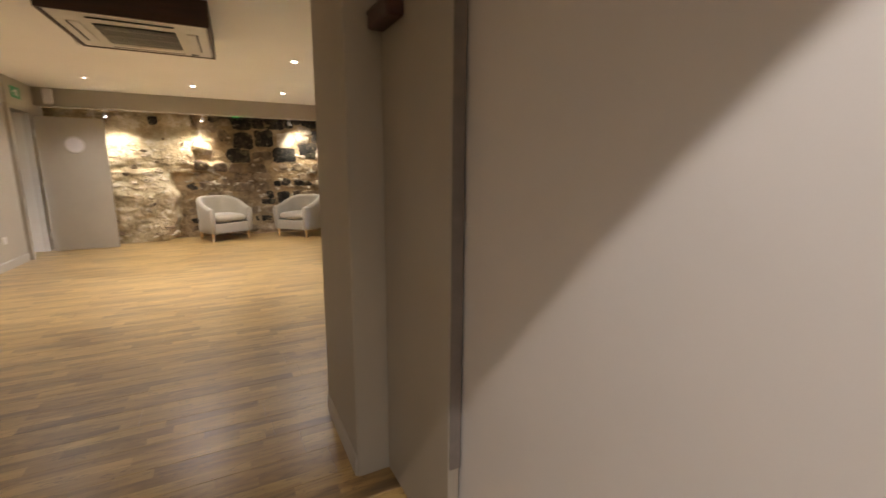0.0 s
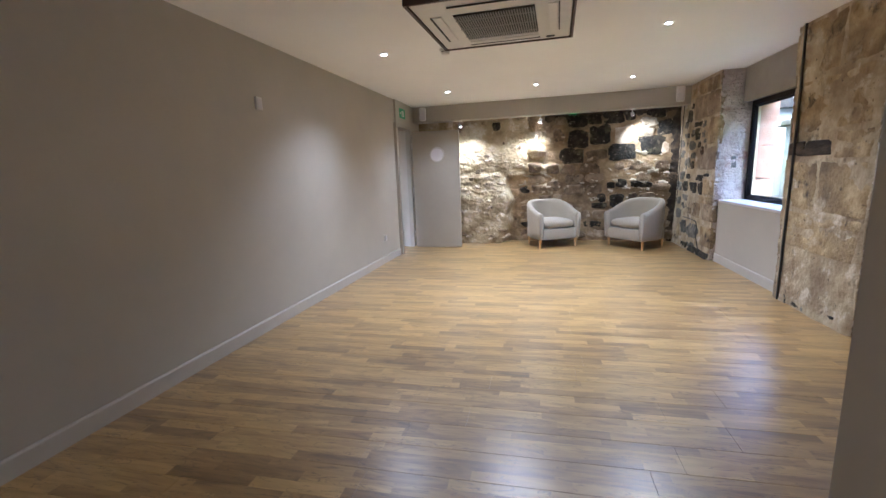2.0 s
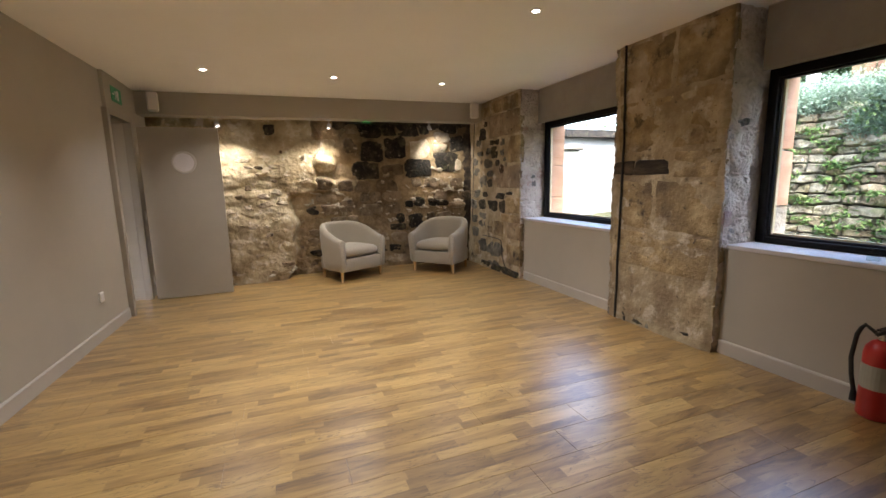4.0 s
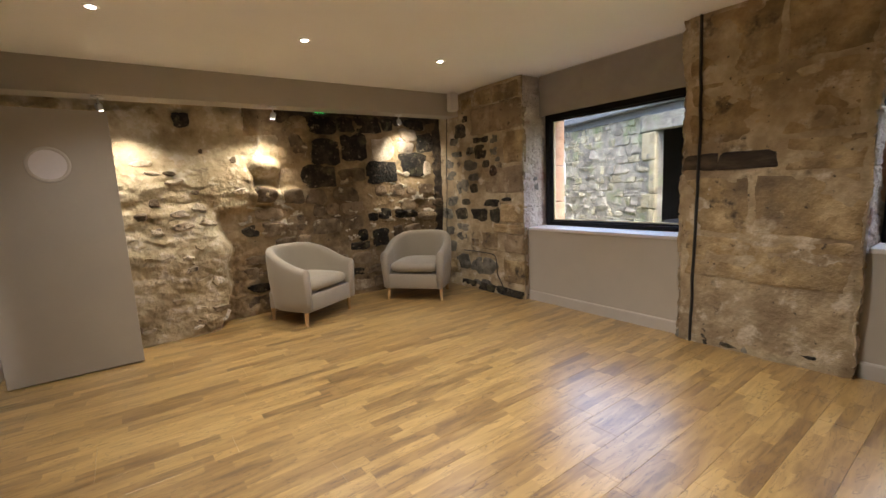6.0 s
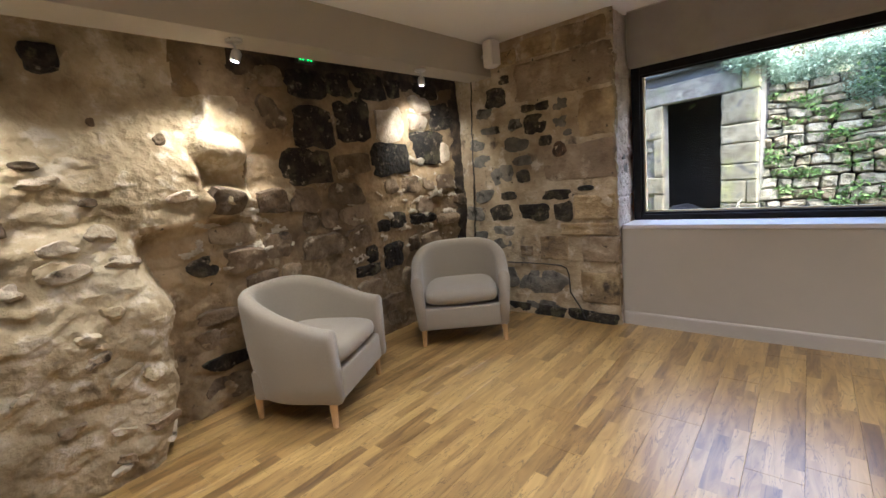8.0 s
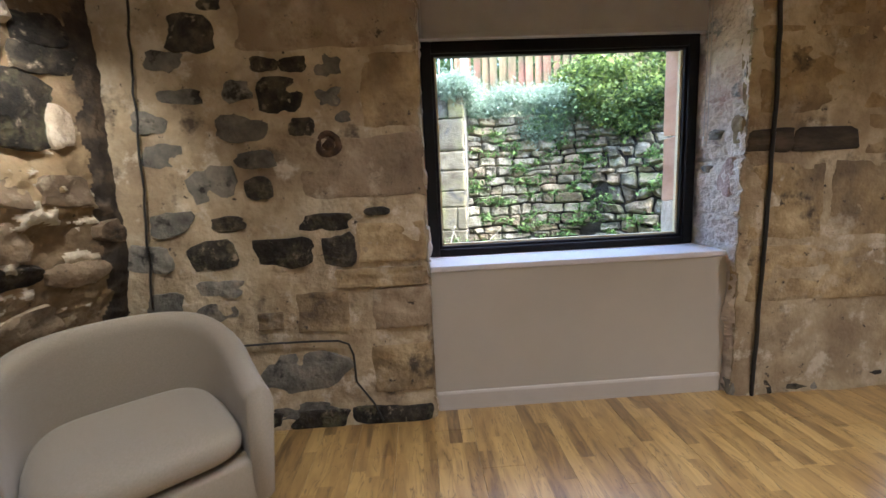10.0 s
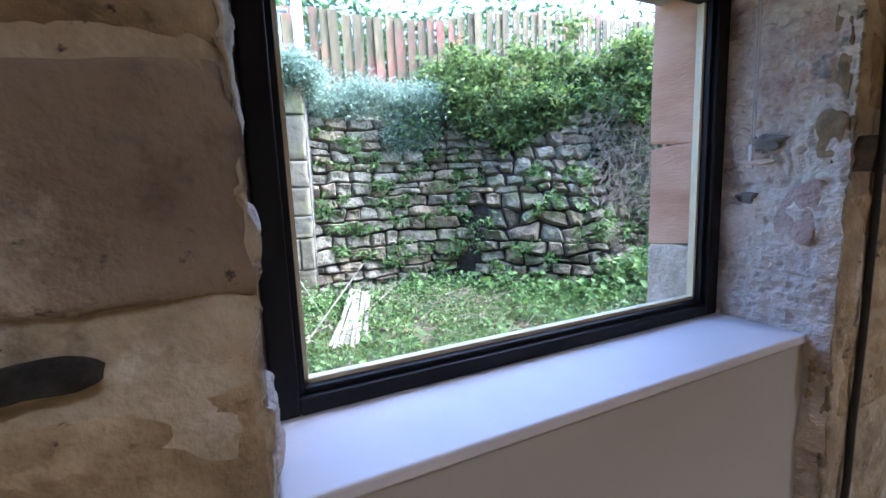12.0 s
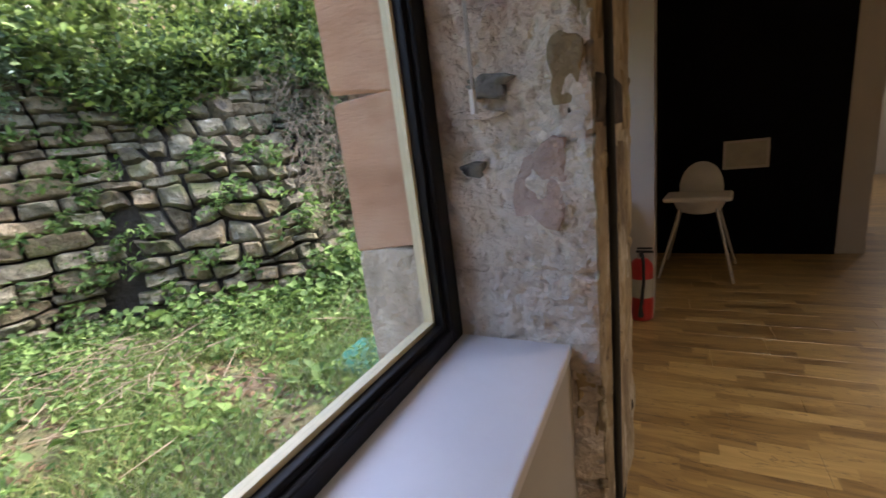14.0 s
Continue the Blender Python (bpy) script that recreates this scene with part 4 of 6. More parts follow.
def build_piers():
    rng = random.Random(23)
    dark = [(9.42, 2.0, 0.22, 0.15), (9.32, 2.13, 0.10, 0.07), (9.10, 1.85, 0.12, 0.06), (8.97, 1.85, 0.12, 0.07), (9.04, 1.71, 0.21, 0.15), (8.95, 1.56, 0.13, 0.08),
            (9.19, 1.28, 0.12, 0.10), (9.35, 1.11, 0.16, 0.07), (8.88, 1.10, 0.24, 0.085), (8.62, 1.14, 0.12, 0.04), (9.45, 0.96, 0.25, 0.14), (9.09, 0.955, 0.30, 0.15), (8.82, 0.95, 0.17, 0.16)]
    for y, z, w, h in dark:
        wall_stone(rng, pier_far, on_east, y, z, w * 1.08, h * 1.10, M_WHIN, 0.013, 5.0, 0.008, 0.17, 4, (-1, 0, 0))
    grey = [(8.80, 1.84, 0.12, 0.10), (8.81, 1.70, 0.12, 0.09), (9.24, 1.74, 0.14, 0.10), (9.50, 1.72, 0.20, 0.07), (9.24, 1.56, 0.24, 0.12), (8.75, 1.60, 0.07, 0.05), (9.19, 1.42, 0.20, 0.09),
            (9.42, 1.31, 0.24, 0.17), (9.62, 1.13, 0.22, 0.12), (9.75, 0.95, 0.22, 0.15), (9.42, 0.79, 0.22, 0.09), (9.45, 0.67, 0.20, 0.10), (9.70, 0.72, 0.2, 0.12), (9.7, 0.52, 0.26, 0.14),
            (9.05, 0.31, 0.42, 0.24), (9.45, 0.33, 0.3, 0.2), (9.1, 0.09, 0.4, 0.1), (9.62, 1.45, 0.18, 0.12), (9.66, 1.6, 0.16, 0.1), (9.55, 1.88, 0.2, 0.1)]
    for y, z, w, h in grey:
        wall_stone(rng, pier_far, on_east, y, z, w * 1.04, h * 1.04, M_GREYSTONE, 0.009, 3.6, 0.008, 0.22, 5, (-1, 0, 0))
    for y, z, w, h in [(8.81, 2.07, 0.86, 0.33), (8.69, 1.36, 0.62, 0.32), (8.53, 0.63, 0.31, 0.23)]:
        east_stone(rng, pier_far, y, z, w, h, M_BROWNBLOCK, 0.011, 0.96, 0.03, 0.4)
    for y, z, w, h in [(8.52, 1.72, 0.29, 0.36), (8.56, 0.98, 0.36, 0.22), (8.93, 0.63, 0.28, 0.22), (8.54, 0.30, 0.33, 0.28), (9.62, 0.25, 0.26, 0.2), (9.2, 0.6, 0.14, 0.1), (8.63, 0.80, 0.48, 0.11),
                       (8.62, 2.33, 0.42, 0.18), (9.0, 2.33, 0.3, 0.17), (9.28, 2.3, 0.2, 0.14)]:
        east_stone(rng, pier_far, y, z, w, h, M_SANDSTONE, 0.009, 0.92, 0.06, 1)
    for y, w in [(8.60, 0.44), (9.0, 0.32), (9.35, 0.3)]:
        east_stone(rng, pier_far, y, 0.05, w, 0.10, M_DARKSTONE, 0.02, 0.8, 0.1)
    # ashlar of the middle pier
    for z0, z1, cuts in [(0.52, 0.86, (5.66, 6.70)), (0.86, 1.30, (5.66, 6.24, 6.70)), (1.30, 1.52, (5.66, 6.07)), (1.52, 1.98, (5.66, 6.70)), (1.98, 2.44, (5.66, 6.10, 6.70))]:
        for a, b in zip(cuts, cuts[1:]):
            east_stone(rng, pier_mid, (a + b) / 2, (z0 + z1) / 2, b - a - 0.002, z1 - z0 - 0.002, M_SANDSTONE, 0.004, 0.990, 0.006, 0.15)
    for i in range(7):
        y = 5.72 + i * 0.155 + rng.uniform(-0.03, 0.03)
        east_stone(rng, pier_mid, y, 0.03, rng.uniform(0.12, 0.19), rng.uniform(0.06, 0.15), M_DARKSTONE if i % 3 else M_GREYSTONE, 0.006, 0.7, 0.15)
    # odd stones bedded in the picked reveals
    for parent, y, facing, bits in ((pier_mid, 6.72, 1, ((2.70, 1.46, 0.14, 0.06, M_GREYSTONE), (2.71, 1.40, 0.11, 0.025, M_TOOLED), (2.56, 1.22, 0.13, 0.19, M_REDDISH), (2.74, 1.27, 0.06, 0.035, M_GREYSTONE), (2.50, 1.47, 0.08, 0.13, M_SANDSTONE))),
                                    (pier_far, 8.37, -1, ((2.66, 1.30, 0.06, 0.17, M_GREYSTONE), (2.66, 1.62, 0.12, 0.10, M_TOOLED))),
                                    (pier_mid, 5.64, -1, ((2.58, 1.68, 0.14, 0.06, M_GREYSTONE), (2.52, 1.0, 0.10, 0.13, M_REDDISH)))):
        for x, z, w, h, m in bits:
            wall_stone(rng, parent, lambda a, b: (a, y - facing * 0.010, b), x, z, w, h, m, 0.008, 4.2, 0.010, 0.30, 8, (0, facing, 0))
    # outer reveals of pink sandstone
    for parent, y, facing in ((pier_mid, 6.72, 1), (pier_far, 8.37, -1), (pier_mid, 5.64, -1)):
        for z0, z1 in ((0.58, 1.08), (1.08, 1.49), (1.49, 2.12)):
            reveal_stone(rng, parent, 2.99, y, (z0 + z1) / 2, 0.215, z1 - z0 - 0.008, facing, M_PINK if z0 > 0.7 or parent is pier_far else M_PALESTONE, 0.045)


# charred timber socket, ring hole and the cables on the stone
timber = holder("timber_block", Matrix(), "charred old timber block let into the sandstone pier", "timber block")
for y, w, seed in ((6.575, 0.25, 5), (6.27, 0.37, 6)):
    ob = part("charred_piece", stone_mesh("charred_piece", seed, M_SOOT, 0.92, 0.06, 4), None, timber)
    ob.matrix_local = pose(2.468, y, 1.40) @ Matrix.Diagonal((0.08, w, 0.125, 1))


def ring_hole():
    t = holder("iron_ring", pose(2.428, 8.83, 1.475, 0, -90, 0), "rusted round iron socket set in the stone wall", "ring")
    bm = bmesh.new()
    for i in range(28):
        a = 2 * math.pi * i / 28
        for k, (r, z) in enumerate(((0.030, -0.010), (0.034, 0.000), (0.044, 0.004), (0.056, 0.002), (0.066, -0.006))):
            r *= 1 + 0.05 * math.sin(3 * a + 1)
            bm.verts.new((r * math.cos(a), r * math.sin(a), z))
    bm.verts.ensure_lookup_table()
    for i in range(28):
        j = (i + 1) % 28
        for k in range(4):
            bm.faces.new((bm.verts[i * 5 + k], bm.verts[j * 5 + k], bm.verts[j * 5 + k + 1], bm.verts[i * 5 + k + 1]))
    part("collar", bm, M_RUST, t, smooth=True)
    part("plug", lathe_bm([(0.034, -0.012), (0.032, -0.002), (0.012, 0.001)], 20), M_RUST, t, smooth=True)


ring_hole()


def wavy(pts, amp, seed):
    rng = random.Random(seed)
    out = []
    for a, b in zip(pts, pts[1:]):
        for i in range(8):
            f = i / 8
            out.append(tuple(a[k] + (b[k] - a[k]) * f + (rng.uniform(-amp, amp) if k > 0 else 0) for k in range(3)))
    return out + [pts[-1]]


tagged(tube_thing("cable_run", wavy([(2.425, 6.60, 0.0), (2.422, 6.585, 0.8), (2.424, 6.575, 1.6), (2.425, 6.60, 2.49)], 0.004, 3), 0.011, M_BLACKPLASTIC), "black cable run up the edge of the pier", "cable")
tagged(tube_thing("corner_cable", wavy([(2.418, 9.76, 0.70), (2.418, 9.72, 1.3), (2.418, 9.69, 1.8), (2.418, 9.66, 2.2)], 0.006, 5), 0.0055, M_BLACKPLASTIC), "thin black cable hanging down the stone corner", "cable")
tagged(tube_thing("low_cable", [(2.418, 9.40, 0.485), (2.415, 9.2, 0.49), (2.414, 9.0, 0.488), (2.414, 8.86, 0.482), (2.414, 8.81, 0.46), (2.414, 8.79, 0.40), (2.414, 8.785, 0.25), (2.414, 8.70, 0.12), (2.412, 8.66, 0.02)], 0.006, M_BLACKPLASTIC), "thin black cable looping low on the stone wall", "cable")

# ---- door in the corner ----


def corner_door():
    t = holder("door_1", Matrix(), "grey painted flush door standing open, with a round frosted porthole", "door", kind="structure")
    leaf = part("leaf", box_bm(-1.91, -1.10, 9.30, 9.344, 0.012, 1.995, 0.003), M_GLOSS, t)
    cx, cz, r = -1.482, 1.60, 0.118
    ring = part("porthole", lathe_bm([(r - 0.012, 0.0), (r - 0.012, 0.004), (r - 0.004, 0.0075), (r + 0.006, 0.006), (r + 0.010, 0.0)], 40), M_TRIM, t, smooth=False)
    ring.matrix_local = pose(cx, 9.30, cz, 90, 0, 0)
    pane = part("porthole_glass", lathe_bm([(r - 0.013, 0.0), (r - 0.013, 0.0045)], 40), M_SILL, t, "frosted white porthole glass")
    pane.matrix_local = pose(cx, 9.30, cz, 90, 0, 0)
    for z in (0.25, 1.0, 1.75):
        part("hinge", rod_bm((-1.92, 9.292, z - 0.05), (-1.92, 9.292, z + 0.05), 0.007), M_STEEL, t)
    for nm, b in {"post": (-2.05, -1.972, 8.665, 8.73, -0.002, 2.10), "post_b": (-2.05, -1.972, 9.38, 9.44, -0.002, 2.10), "head": (-2.05, -1.972, 8.73, 9.38, 2.04, 2.10)}.items():
        part("frame_" + nm.split("_")[0], box_bm(*b, 0.004), M_GLOSS, t)


corner_door()


def entrance_door():
    t = holder("door_2", Matrix(), "satin painted door folded back against the lobby wall", "door", kind="structure")
    part("leaf", box_bm(0.907, 0.947, 1.93, 2.455, 0.012, 2.03, 0.003), M_GLOSS, t)
    # thin strip coloured as the shade in the slit beside the leaf
    part("gap_strip", box_bm(0.909, 0.948, 1.924, 1.9285, 0.36, 2.03, 0.002), M_DOORGAP, t, "grey-brown strip painted as the shaded gap beside the door")
    closer = part("closer", box_bm(0.848, 0.907, 2.24, 2.43, 1.745, 1.805, 0.008), M_MAHOGANY, t, "dark red-brown door closer")
    part("closer_arm", box_bm(0.858, 0.873, 2.30, 2.468, 1.806, 1.816), M_MAHOGANY, t)


entrance_door()

# ---- ceiling fittings ----


def downlight(x, y):
    t = holder("downlight", pose(x, y, CEIL), "small recessed ceiling downlight, lit, with a white rim", "downlight", "ceiling downlights")
    bm = bmesh.new()
    prof = [(0.023, -0.001), (0.026, -0.006), (0.036, -0.009), (0.043, -0.006), (0.045, 0.001)]
    rings = [[bm.verts.new((r * math.cos(2 * math.pi * i / 28), r * math.sin(2 * math.pi * i / 28), z)) for i in range(28)] for r, z in prof]
    for p, q in zip(rings, rings[1:]):
        for i in range(28):
            bm.faces.new((p[i], p[(i + 1) % 28], q[(i + 1) % 28], q[i]))
    part("rim", bm, M_WHITEPLASTIC, t, smooth=True)
    part("lens", lathe_bm([(0.010, -0.005), (0.020, -0.004), (0.0235, -0.001)], 24), M_LENS, t, "glowing lens", smooth=True)
    return t


first = downlight(*DOWNLIGHTS[0])
# the last copy is an unseen fitting added over the lobby fill lamp
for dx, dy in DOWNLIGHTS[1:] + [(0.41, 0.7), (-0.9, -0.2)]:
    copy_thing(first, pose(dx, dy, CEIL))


def detector(x, y, label, s=1.0):
    t = holder("smoke_detector", pose(x, y, CEIL), label, "smoke detector")
    part("base", lathe_bm([(0.052 * s, -0.012), (0.055 * s, -0.010), (0.056 * s, 0.002)], 28), M_WHITEPLASTIC, t, smooth=True)
    part("head", lathe_bm([(0.020 * s, -0.048), (0.036 * s, -0.044), (0.042 * s, -0.030), (0.040 * s, -0.022), (0.048 * s, -0.012)], 28), M_WHITEPLASTIC, t, smooth=True)
    part("slot_ring", lathe_bm([(0.0405 * s, -0.028), (0.0425 * s, -0.026), (0.0425 * s, -0.024), (0.0405 * s, -0.022)], 28), M_DARKGRILLE, t)


detector(-0.67, 6.30, "white round smoke detector on the ceiling beside the air conditioner")
detector(-1.46, 4.26, "small white sensor on the ceiling near the long wall", 0.7)


def wall_spot(x, y, ax, ay, az):
    """A small steel spotlight hung from the beam."""
    z = 2.185
    t = holder("spotlight", pose(x, y, z), "small steel spotlight under the beam, shining on the stone", "spotlight", "spotlights under the beam")
    part("plate", lathe_bm([(0.040, -0.014), (0.044, -0.011), (0.044, 0.001)], 24), M_STEEL, t, smooth=True)
    part("stem", rod_bm((0, 0, -0.085), (0, 0, -0.012), 0.007), M_STEEL, t)
    aim = look((x, y, 2.105), (ax, ay, az))
    head = part("head", lathe_bm([(0.0225, -0.035), (0.027, -0.030), (0.027, 0.012), (0.018, 0.026), (0.010, 0.030)], 24), M_STEEL, t, smooth=True)
    head.matrix_local = pose(x, y, z).inverted() @ aim
    lens = part("lens", lathe_bm([(0.020, -0.0375), (0.0215, -0.036)], 20), M_LENS, t, "glowing lens")
    lens.matrix_local = pose(x, y, z).inverted() @ aim


for (dx, dy), (ax, ay, az) in zip(SPOTS, SPOT_AIMS):
    wall_spot(dx, dy, ax, ay, az)


def air_conditioner():
    t = holder("air_conditioner", pose(-0.075, 5.16, 2.268, 0, 0, -2.5), "ceiling cassette air conditioner boxed in dark red-brown timber", "air conditioner")
    hw, hd = 0.49, 0.505
    for x0, x1, y0, y1 in ((-hw, hw, -hd, -hd + 0.018), (-hw, hw, hd - 0.018, hd), (-hw, -hw + 0.018, -hd + 0.018, hd - 0.018), (hw - 0.018, hw, -hd + 0.018, hd - 0.018)):
        part("casing_board", box_bm(x0, x1, y0, y1, 0.0, 0.20), M_MAHOGANY, t, "dark red-brown timber board")
    part("panel", box_bm(-hw + 0.022, hw - 0.022, -hd + 0.022, hd - 0.022, 0.004, 0.04, 0.012), M_WHITEPLASTIC, t)
    g = part("grille", box_bm(-0.25, 0.25, -0.25, 0.25, -0.006, 0.006, 0.004), M_DARKGRILLE, t, "dark slatted return-air grille")
    slat = mesh_of("slat", *slat_data(), M_GREYPLASTIC)
    for i in range(31):
        ob = part("slat", slat, None, g)
        ob.matrix_local = pose(-0.24 + i * 0.016, 0, -0.006)
    for y in (-0.17, 0.0, 0.17):
        part("bar", box_bm(-0.25, 0.25, y - 0.004, y + 0.004, -0.013, -0.008), M_GREYPLASTIC, g)
    for i in range(4):
        m = pose(0, 0, 0, 0, 0, 90 * i)
        f = part("louvre", box_bm(-0.25, 0.25, 0.325, 0.385, -0.004, 0.008, 0.004), M_WHITEPLASTIC, t)
        f.matrix_local = m
        s = part("louvre_gap", box_bm(-0.255, 0.255, 0.388, 0.396, 0.0, 0.0085), M_DARKGRILLE, t)
        s.matrix_local = m @ pose(0, 0, -0.006)
    part("receiver", box_bm(0.30, 0.36, 0.40, 0.425, -0.002, 0.01, 0.003), M_DARKGRILLE, t)


def slat_data():
    v = [(-0.0025, -0.245, -0.008), (0.0025, -0.245, -0.008), (0.0025, 0.245, -0.008), (-0.0025, 0.245, -0.008), (-0.0035, -0.245, 0.004), (0.0035, -0.245, 0.004), (0.0035, 0.245, 0.004), (-0.0035, 0.245, 0.004)]
    return v, [(3, 2, 1, 0), (0, 1, 5, 4), (1, 2, 6, 5), (2, 3, 7, 6), (3, 0, 4, 7)]


air_conditioner()


def speaker(x, y, z, turn, label):
    t = holder("loudspeaker", pose(x, y, z, 0, 0, turn), label, "loudspeaker", "wall loudspeakers")
    part("cabinet", box_bm(-0.058, 0.058, -0.055, 0.055, -0.11, 0.11, 0.028, 4), M_WHITEPLASTIC, t, smooth=True)
    part("grille_cloth", box_bm(-0.048, 0.048, -0.061, -0.050, -0.098, 0.098, 0.005, 2), M_SILL, t, "pale perforated grille")
    part("bracket", box_bm(-0.02, 0.02, 0.05, 0.12, -0.015, 0.015, 0.004), M_GREYPLASTIC, t)
    return t


speaker(2.25, 9.31, 2.32, -14, "white wall loudspeaker at the window end of the beam")
speaker(-1.77, 9.54, 2.305, 12, "white wall loudspeaker above the open door")

dis = tagged(part("display_unit", box_bm(0.70, 0.83, 9.80, 9.835, 2.165, 2.207, 0.004), M_DARKGRILLE, None), "small black unit with a green lit display", "display")
for i, x in enumerate((0.715, 0.738, 0.775, 0.798)):
    part("digit", box_bm(x, x + 0.006, 9.796, 9.799, 2.18, 2.193), M_LED, dis, "green lit digit")


def exit_sign():
    t = holder("exit_sign", pose(-1.984, 9.04, 2.27, 0, 0, 90), "green emergency exit sign with a white running figure and arrow", "exit sign")
    part("plate", box_bm(-0.15, 0.15, -0.006, 0.0, -0.075, 0.075, 0.002), M_GREEN, t)
    part("door_symbol", box_bm(0.01, 0.055, -0.0085, -0.0065, -0.05, 0.05), M_WHITEPLASTIC, t)
    for a, b in (((-0.05, 0.03), (-0.02, 0.0)), ((-0.02, 0.0), (-0.05, -0.045)), ((-0.035, 0.015), (-0.005, 0.025))):
        part("figure_stroke", rod_bm((a[0], -0.0075, a[1]), (b[0], -0.0075, b[1]), 0.006, sides=6), M_WHITEPLASTIC, t)
    part("arrow", box_bm(-0.125, -0.075, -0.0085, -0.0065, -0.008, 0.008), M_WHITEPLASTIC, t)


exit_sign()


def wall_box(name, y, z, w, h, d, label, category):
    t = holder(name, pose(wx(y), y, z, 0, 0, 90), label, category)
    part("body", box_bm(-w / 2, w / 2, -d, 0.002, -h / 2, h / 2, 0.006, 3), M_WHITEPLASTIC, t, smooth=True)
    part("face", box_bm(-w * 0.36, w * 0.36, -d - 0.003, -d + 0.001, -h * 0.36, h * 0.36, 0.002), M_SILL, t)


wall_box("thermostat", 5.42, 1.935, 0.075, 0.105, 0.022, "white room thermostat on the grey wall", "thermostat")
wall_box("wall_socket", 8.06, 0.365, 0.088, 0.088, 0.014, "white single wall socket above the skirting board", "socket")

# ---- blinds ----


def blind(y0, y1, zb, cord_y):
    t = holder("roller_blind", pose(2.70, 0, 0), "taupe fabric roller blind drawn down to the window head", "blind", "roller blinds")
    part("fabric", box_bm(-0.002, 0.002, y0, y1, zb, 2.44), M_BLIND, t)
    part("hem_bar", box_bm(-0.006, 0.006, y0, y1, zb - 0.006, zb + 0.020, 0.003), M_BLIND, t)
    part("roller", rod_bm((0.02, y0, 2.44), (0.02, y1, 2.44), 0.022), M_TRIM, t)
    c = tube_thing("cord", [(0.0, cord_y, 2.44), (0.0, cord_y + 0.004, 2.0), (-0.004, cord_y + 0.008, 1.46), (0.0, cord_y - 0.010, 1.44), (0.002, cord_y - 0.018, 1.5), (0.002, cord_y - 0.014, 2.44)], 0.0022, M_TRIM, t)
    part("cord_weight", box_bm(-0.008, 0.004, cord_y - 0.008, cord_y + 0.012, 1.40, 1.455, 0.003), M_WHITEPLASTIC, t)


blind(6.765, 8.345, 2.03, 6.755)
blind(4.63, 5.61, 2.03, 4.645)

# ---- tub chairs ----


def tub_chair(m, label):
    t = holder("tub_chair", m @ Matrix.Scale(1.045, 4), label, "armchair", "tub chairs by the stone wall")
    path = []
    n_arm, n_back = 8, 26
    hw, y_front, y_mid = 0.385, -0.335, -0.075
    for i in range(n_arm):
        f = i / n_arm
        path.append((-hw + 0.012 * (1 - f), y_front + (y_mid - y_front) * f))
    for i in range(n_back + 1):
        a = math.pi * i / n_back
        path.append((-hw * math.copysign(abs(math.cos(a)) ** 0.97, math.cos(a)), y_mid + 0.415 * math.sin(a) ** 0.97 if 0 < i < n_back else y_mid))
    for i in range(n_arm - 1, -1, -1):
        f = i / n_arm
        path.append((hw - 0.012 * (1 - f), y_front + (y_mid - y_front) * f))
    k = len(path)
    bm = bmesh.new()
    loops = []
    for i, (x, y) in enumerate(path):
        xa, ya = path[max(0, i - 1)]
        xb, yb = path[min(k - 1, i + 1)]
        d = Vector((xb - xa, yb - ya, 0)).normalized()
        inward = Vector((d.y, -d.x, 0))
        back = smoothstep(-0.36, 0.30, y)
        top = 0.555 + 0.185 * back ** 0.9
        th = 0.088
        prof = [(0.050, 0.135), (0.030, 0.150), (0.022, 0.25), (0.006, 0.42), (0.0, top - 0.06), (0.005, top - 0.028), (0.022, top - 0.007), (0.045, top), (0.068, top - 0.007), (th - 0.004, top - 0.028), (th, top - 0.06), (th + 0.004, 0.40), (th + 0.006, 0.22), (th, 0.145)]
        loops.append([bm.verts.new(Vector((x, y, z)) + inward * o) for o, z in prof])
    p = len(loops[0])
    for a, b in zip(loops, loops[1:]):
        for j in range(p):
            bm.faces.new((a[j], a[(j + 1) % p], b[(j + 1) % p], b[j]))
    for lp, s in ((loops[0], -1), (loops[-1], 1)):
        # rounded front of each arm
        c1 = [bm.verts.new(v.co * 1.0 + Vector((0, -0.014, 0))) for v in lp]
        mid = sum((v.co for v in lp), Vector()) / p
        for v in c1:
            v.co = mid + (v.co - mid) * 0.955 + Vector((0, -0.006, 0))
        for j in range(p):
            f = (lp[j], lp[(j + 1) % p], c1[(j + 1) % p], c1[j])
            bm.faces.new(f if s < 0 else f[::-1])
        bm.faces.new(c1)
    part("shell", bm, M_FABRIC, t, smooth=True)
    part("seat_base", box_bm(-0.305, 0.305, -0.340, 0.20, 0.135, 0.305, 0.016, 3), M_FABRIC, t, smooth=True)
    # cushion: rounded plan, crowned top
    bm = bmesh.new()
    nu, nv = 22, 10
    rows = []
    for j in range(nv + 1):
        b = -math.pi / 2 + math.pi * j / nv
        ring = []
        for i in range(nu * 2):
            a = math.pi * i / nu
            ca, sa = math.cos(a), math.sin(a)
            ex = 0.34
            r = math.cos(b) ** 0.32 if abs(j - nv / 2) < nv / 2 else 0.0
            x = 0.288 * math.copysign(abs(ca) ** ex, ca) * r
            y = 0.290 * math.copysign(abs(sa) ** ex, sa) * r
            if y > 0:
                x *= 1 - 0.16 * (y / 0.29) ** 2
            z = 0.062 * math.copysign(abs(math.sin(b)) ** 0.75, math.sin(b)) + (0.018 * (1 - (x / 0.3) ** 2) * (1 - (y / 0.3) ** 2) if b > 0 else 0)
            ring.append(bm.verts.new((x, y - 0.062, 0.372 + z)))
        rows.append(ring)
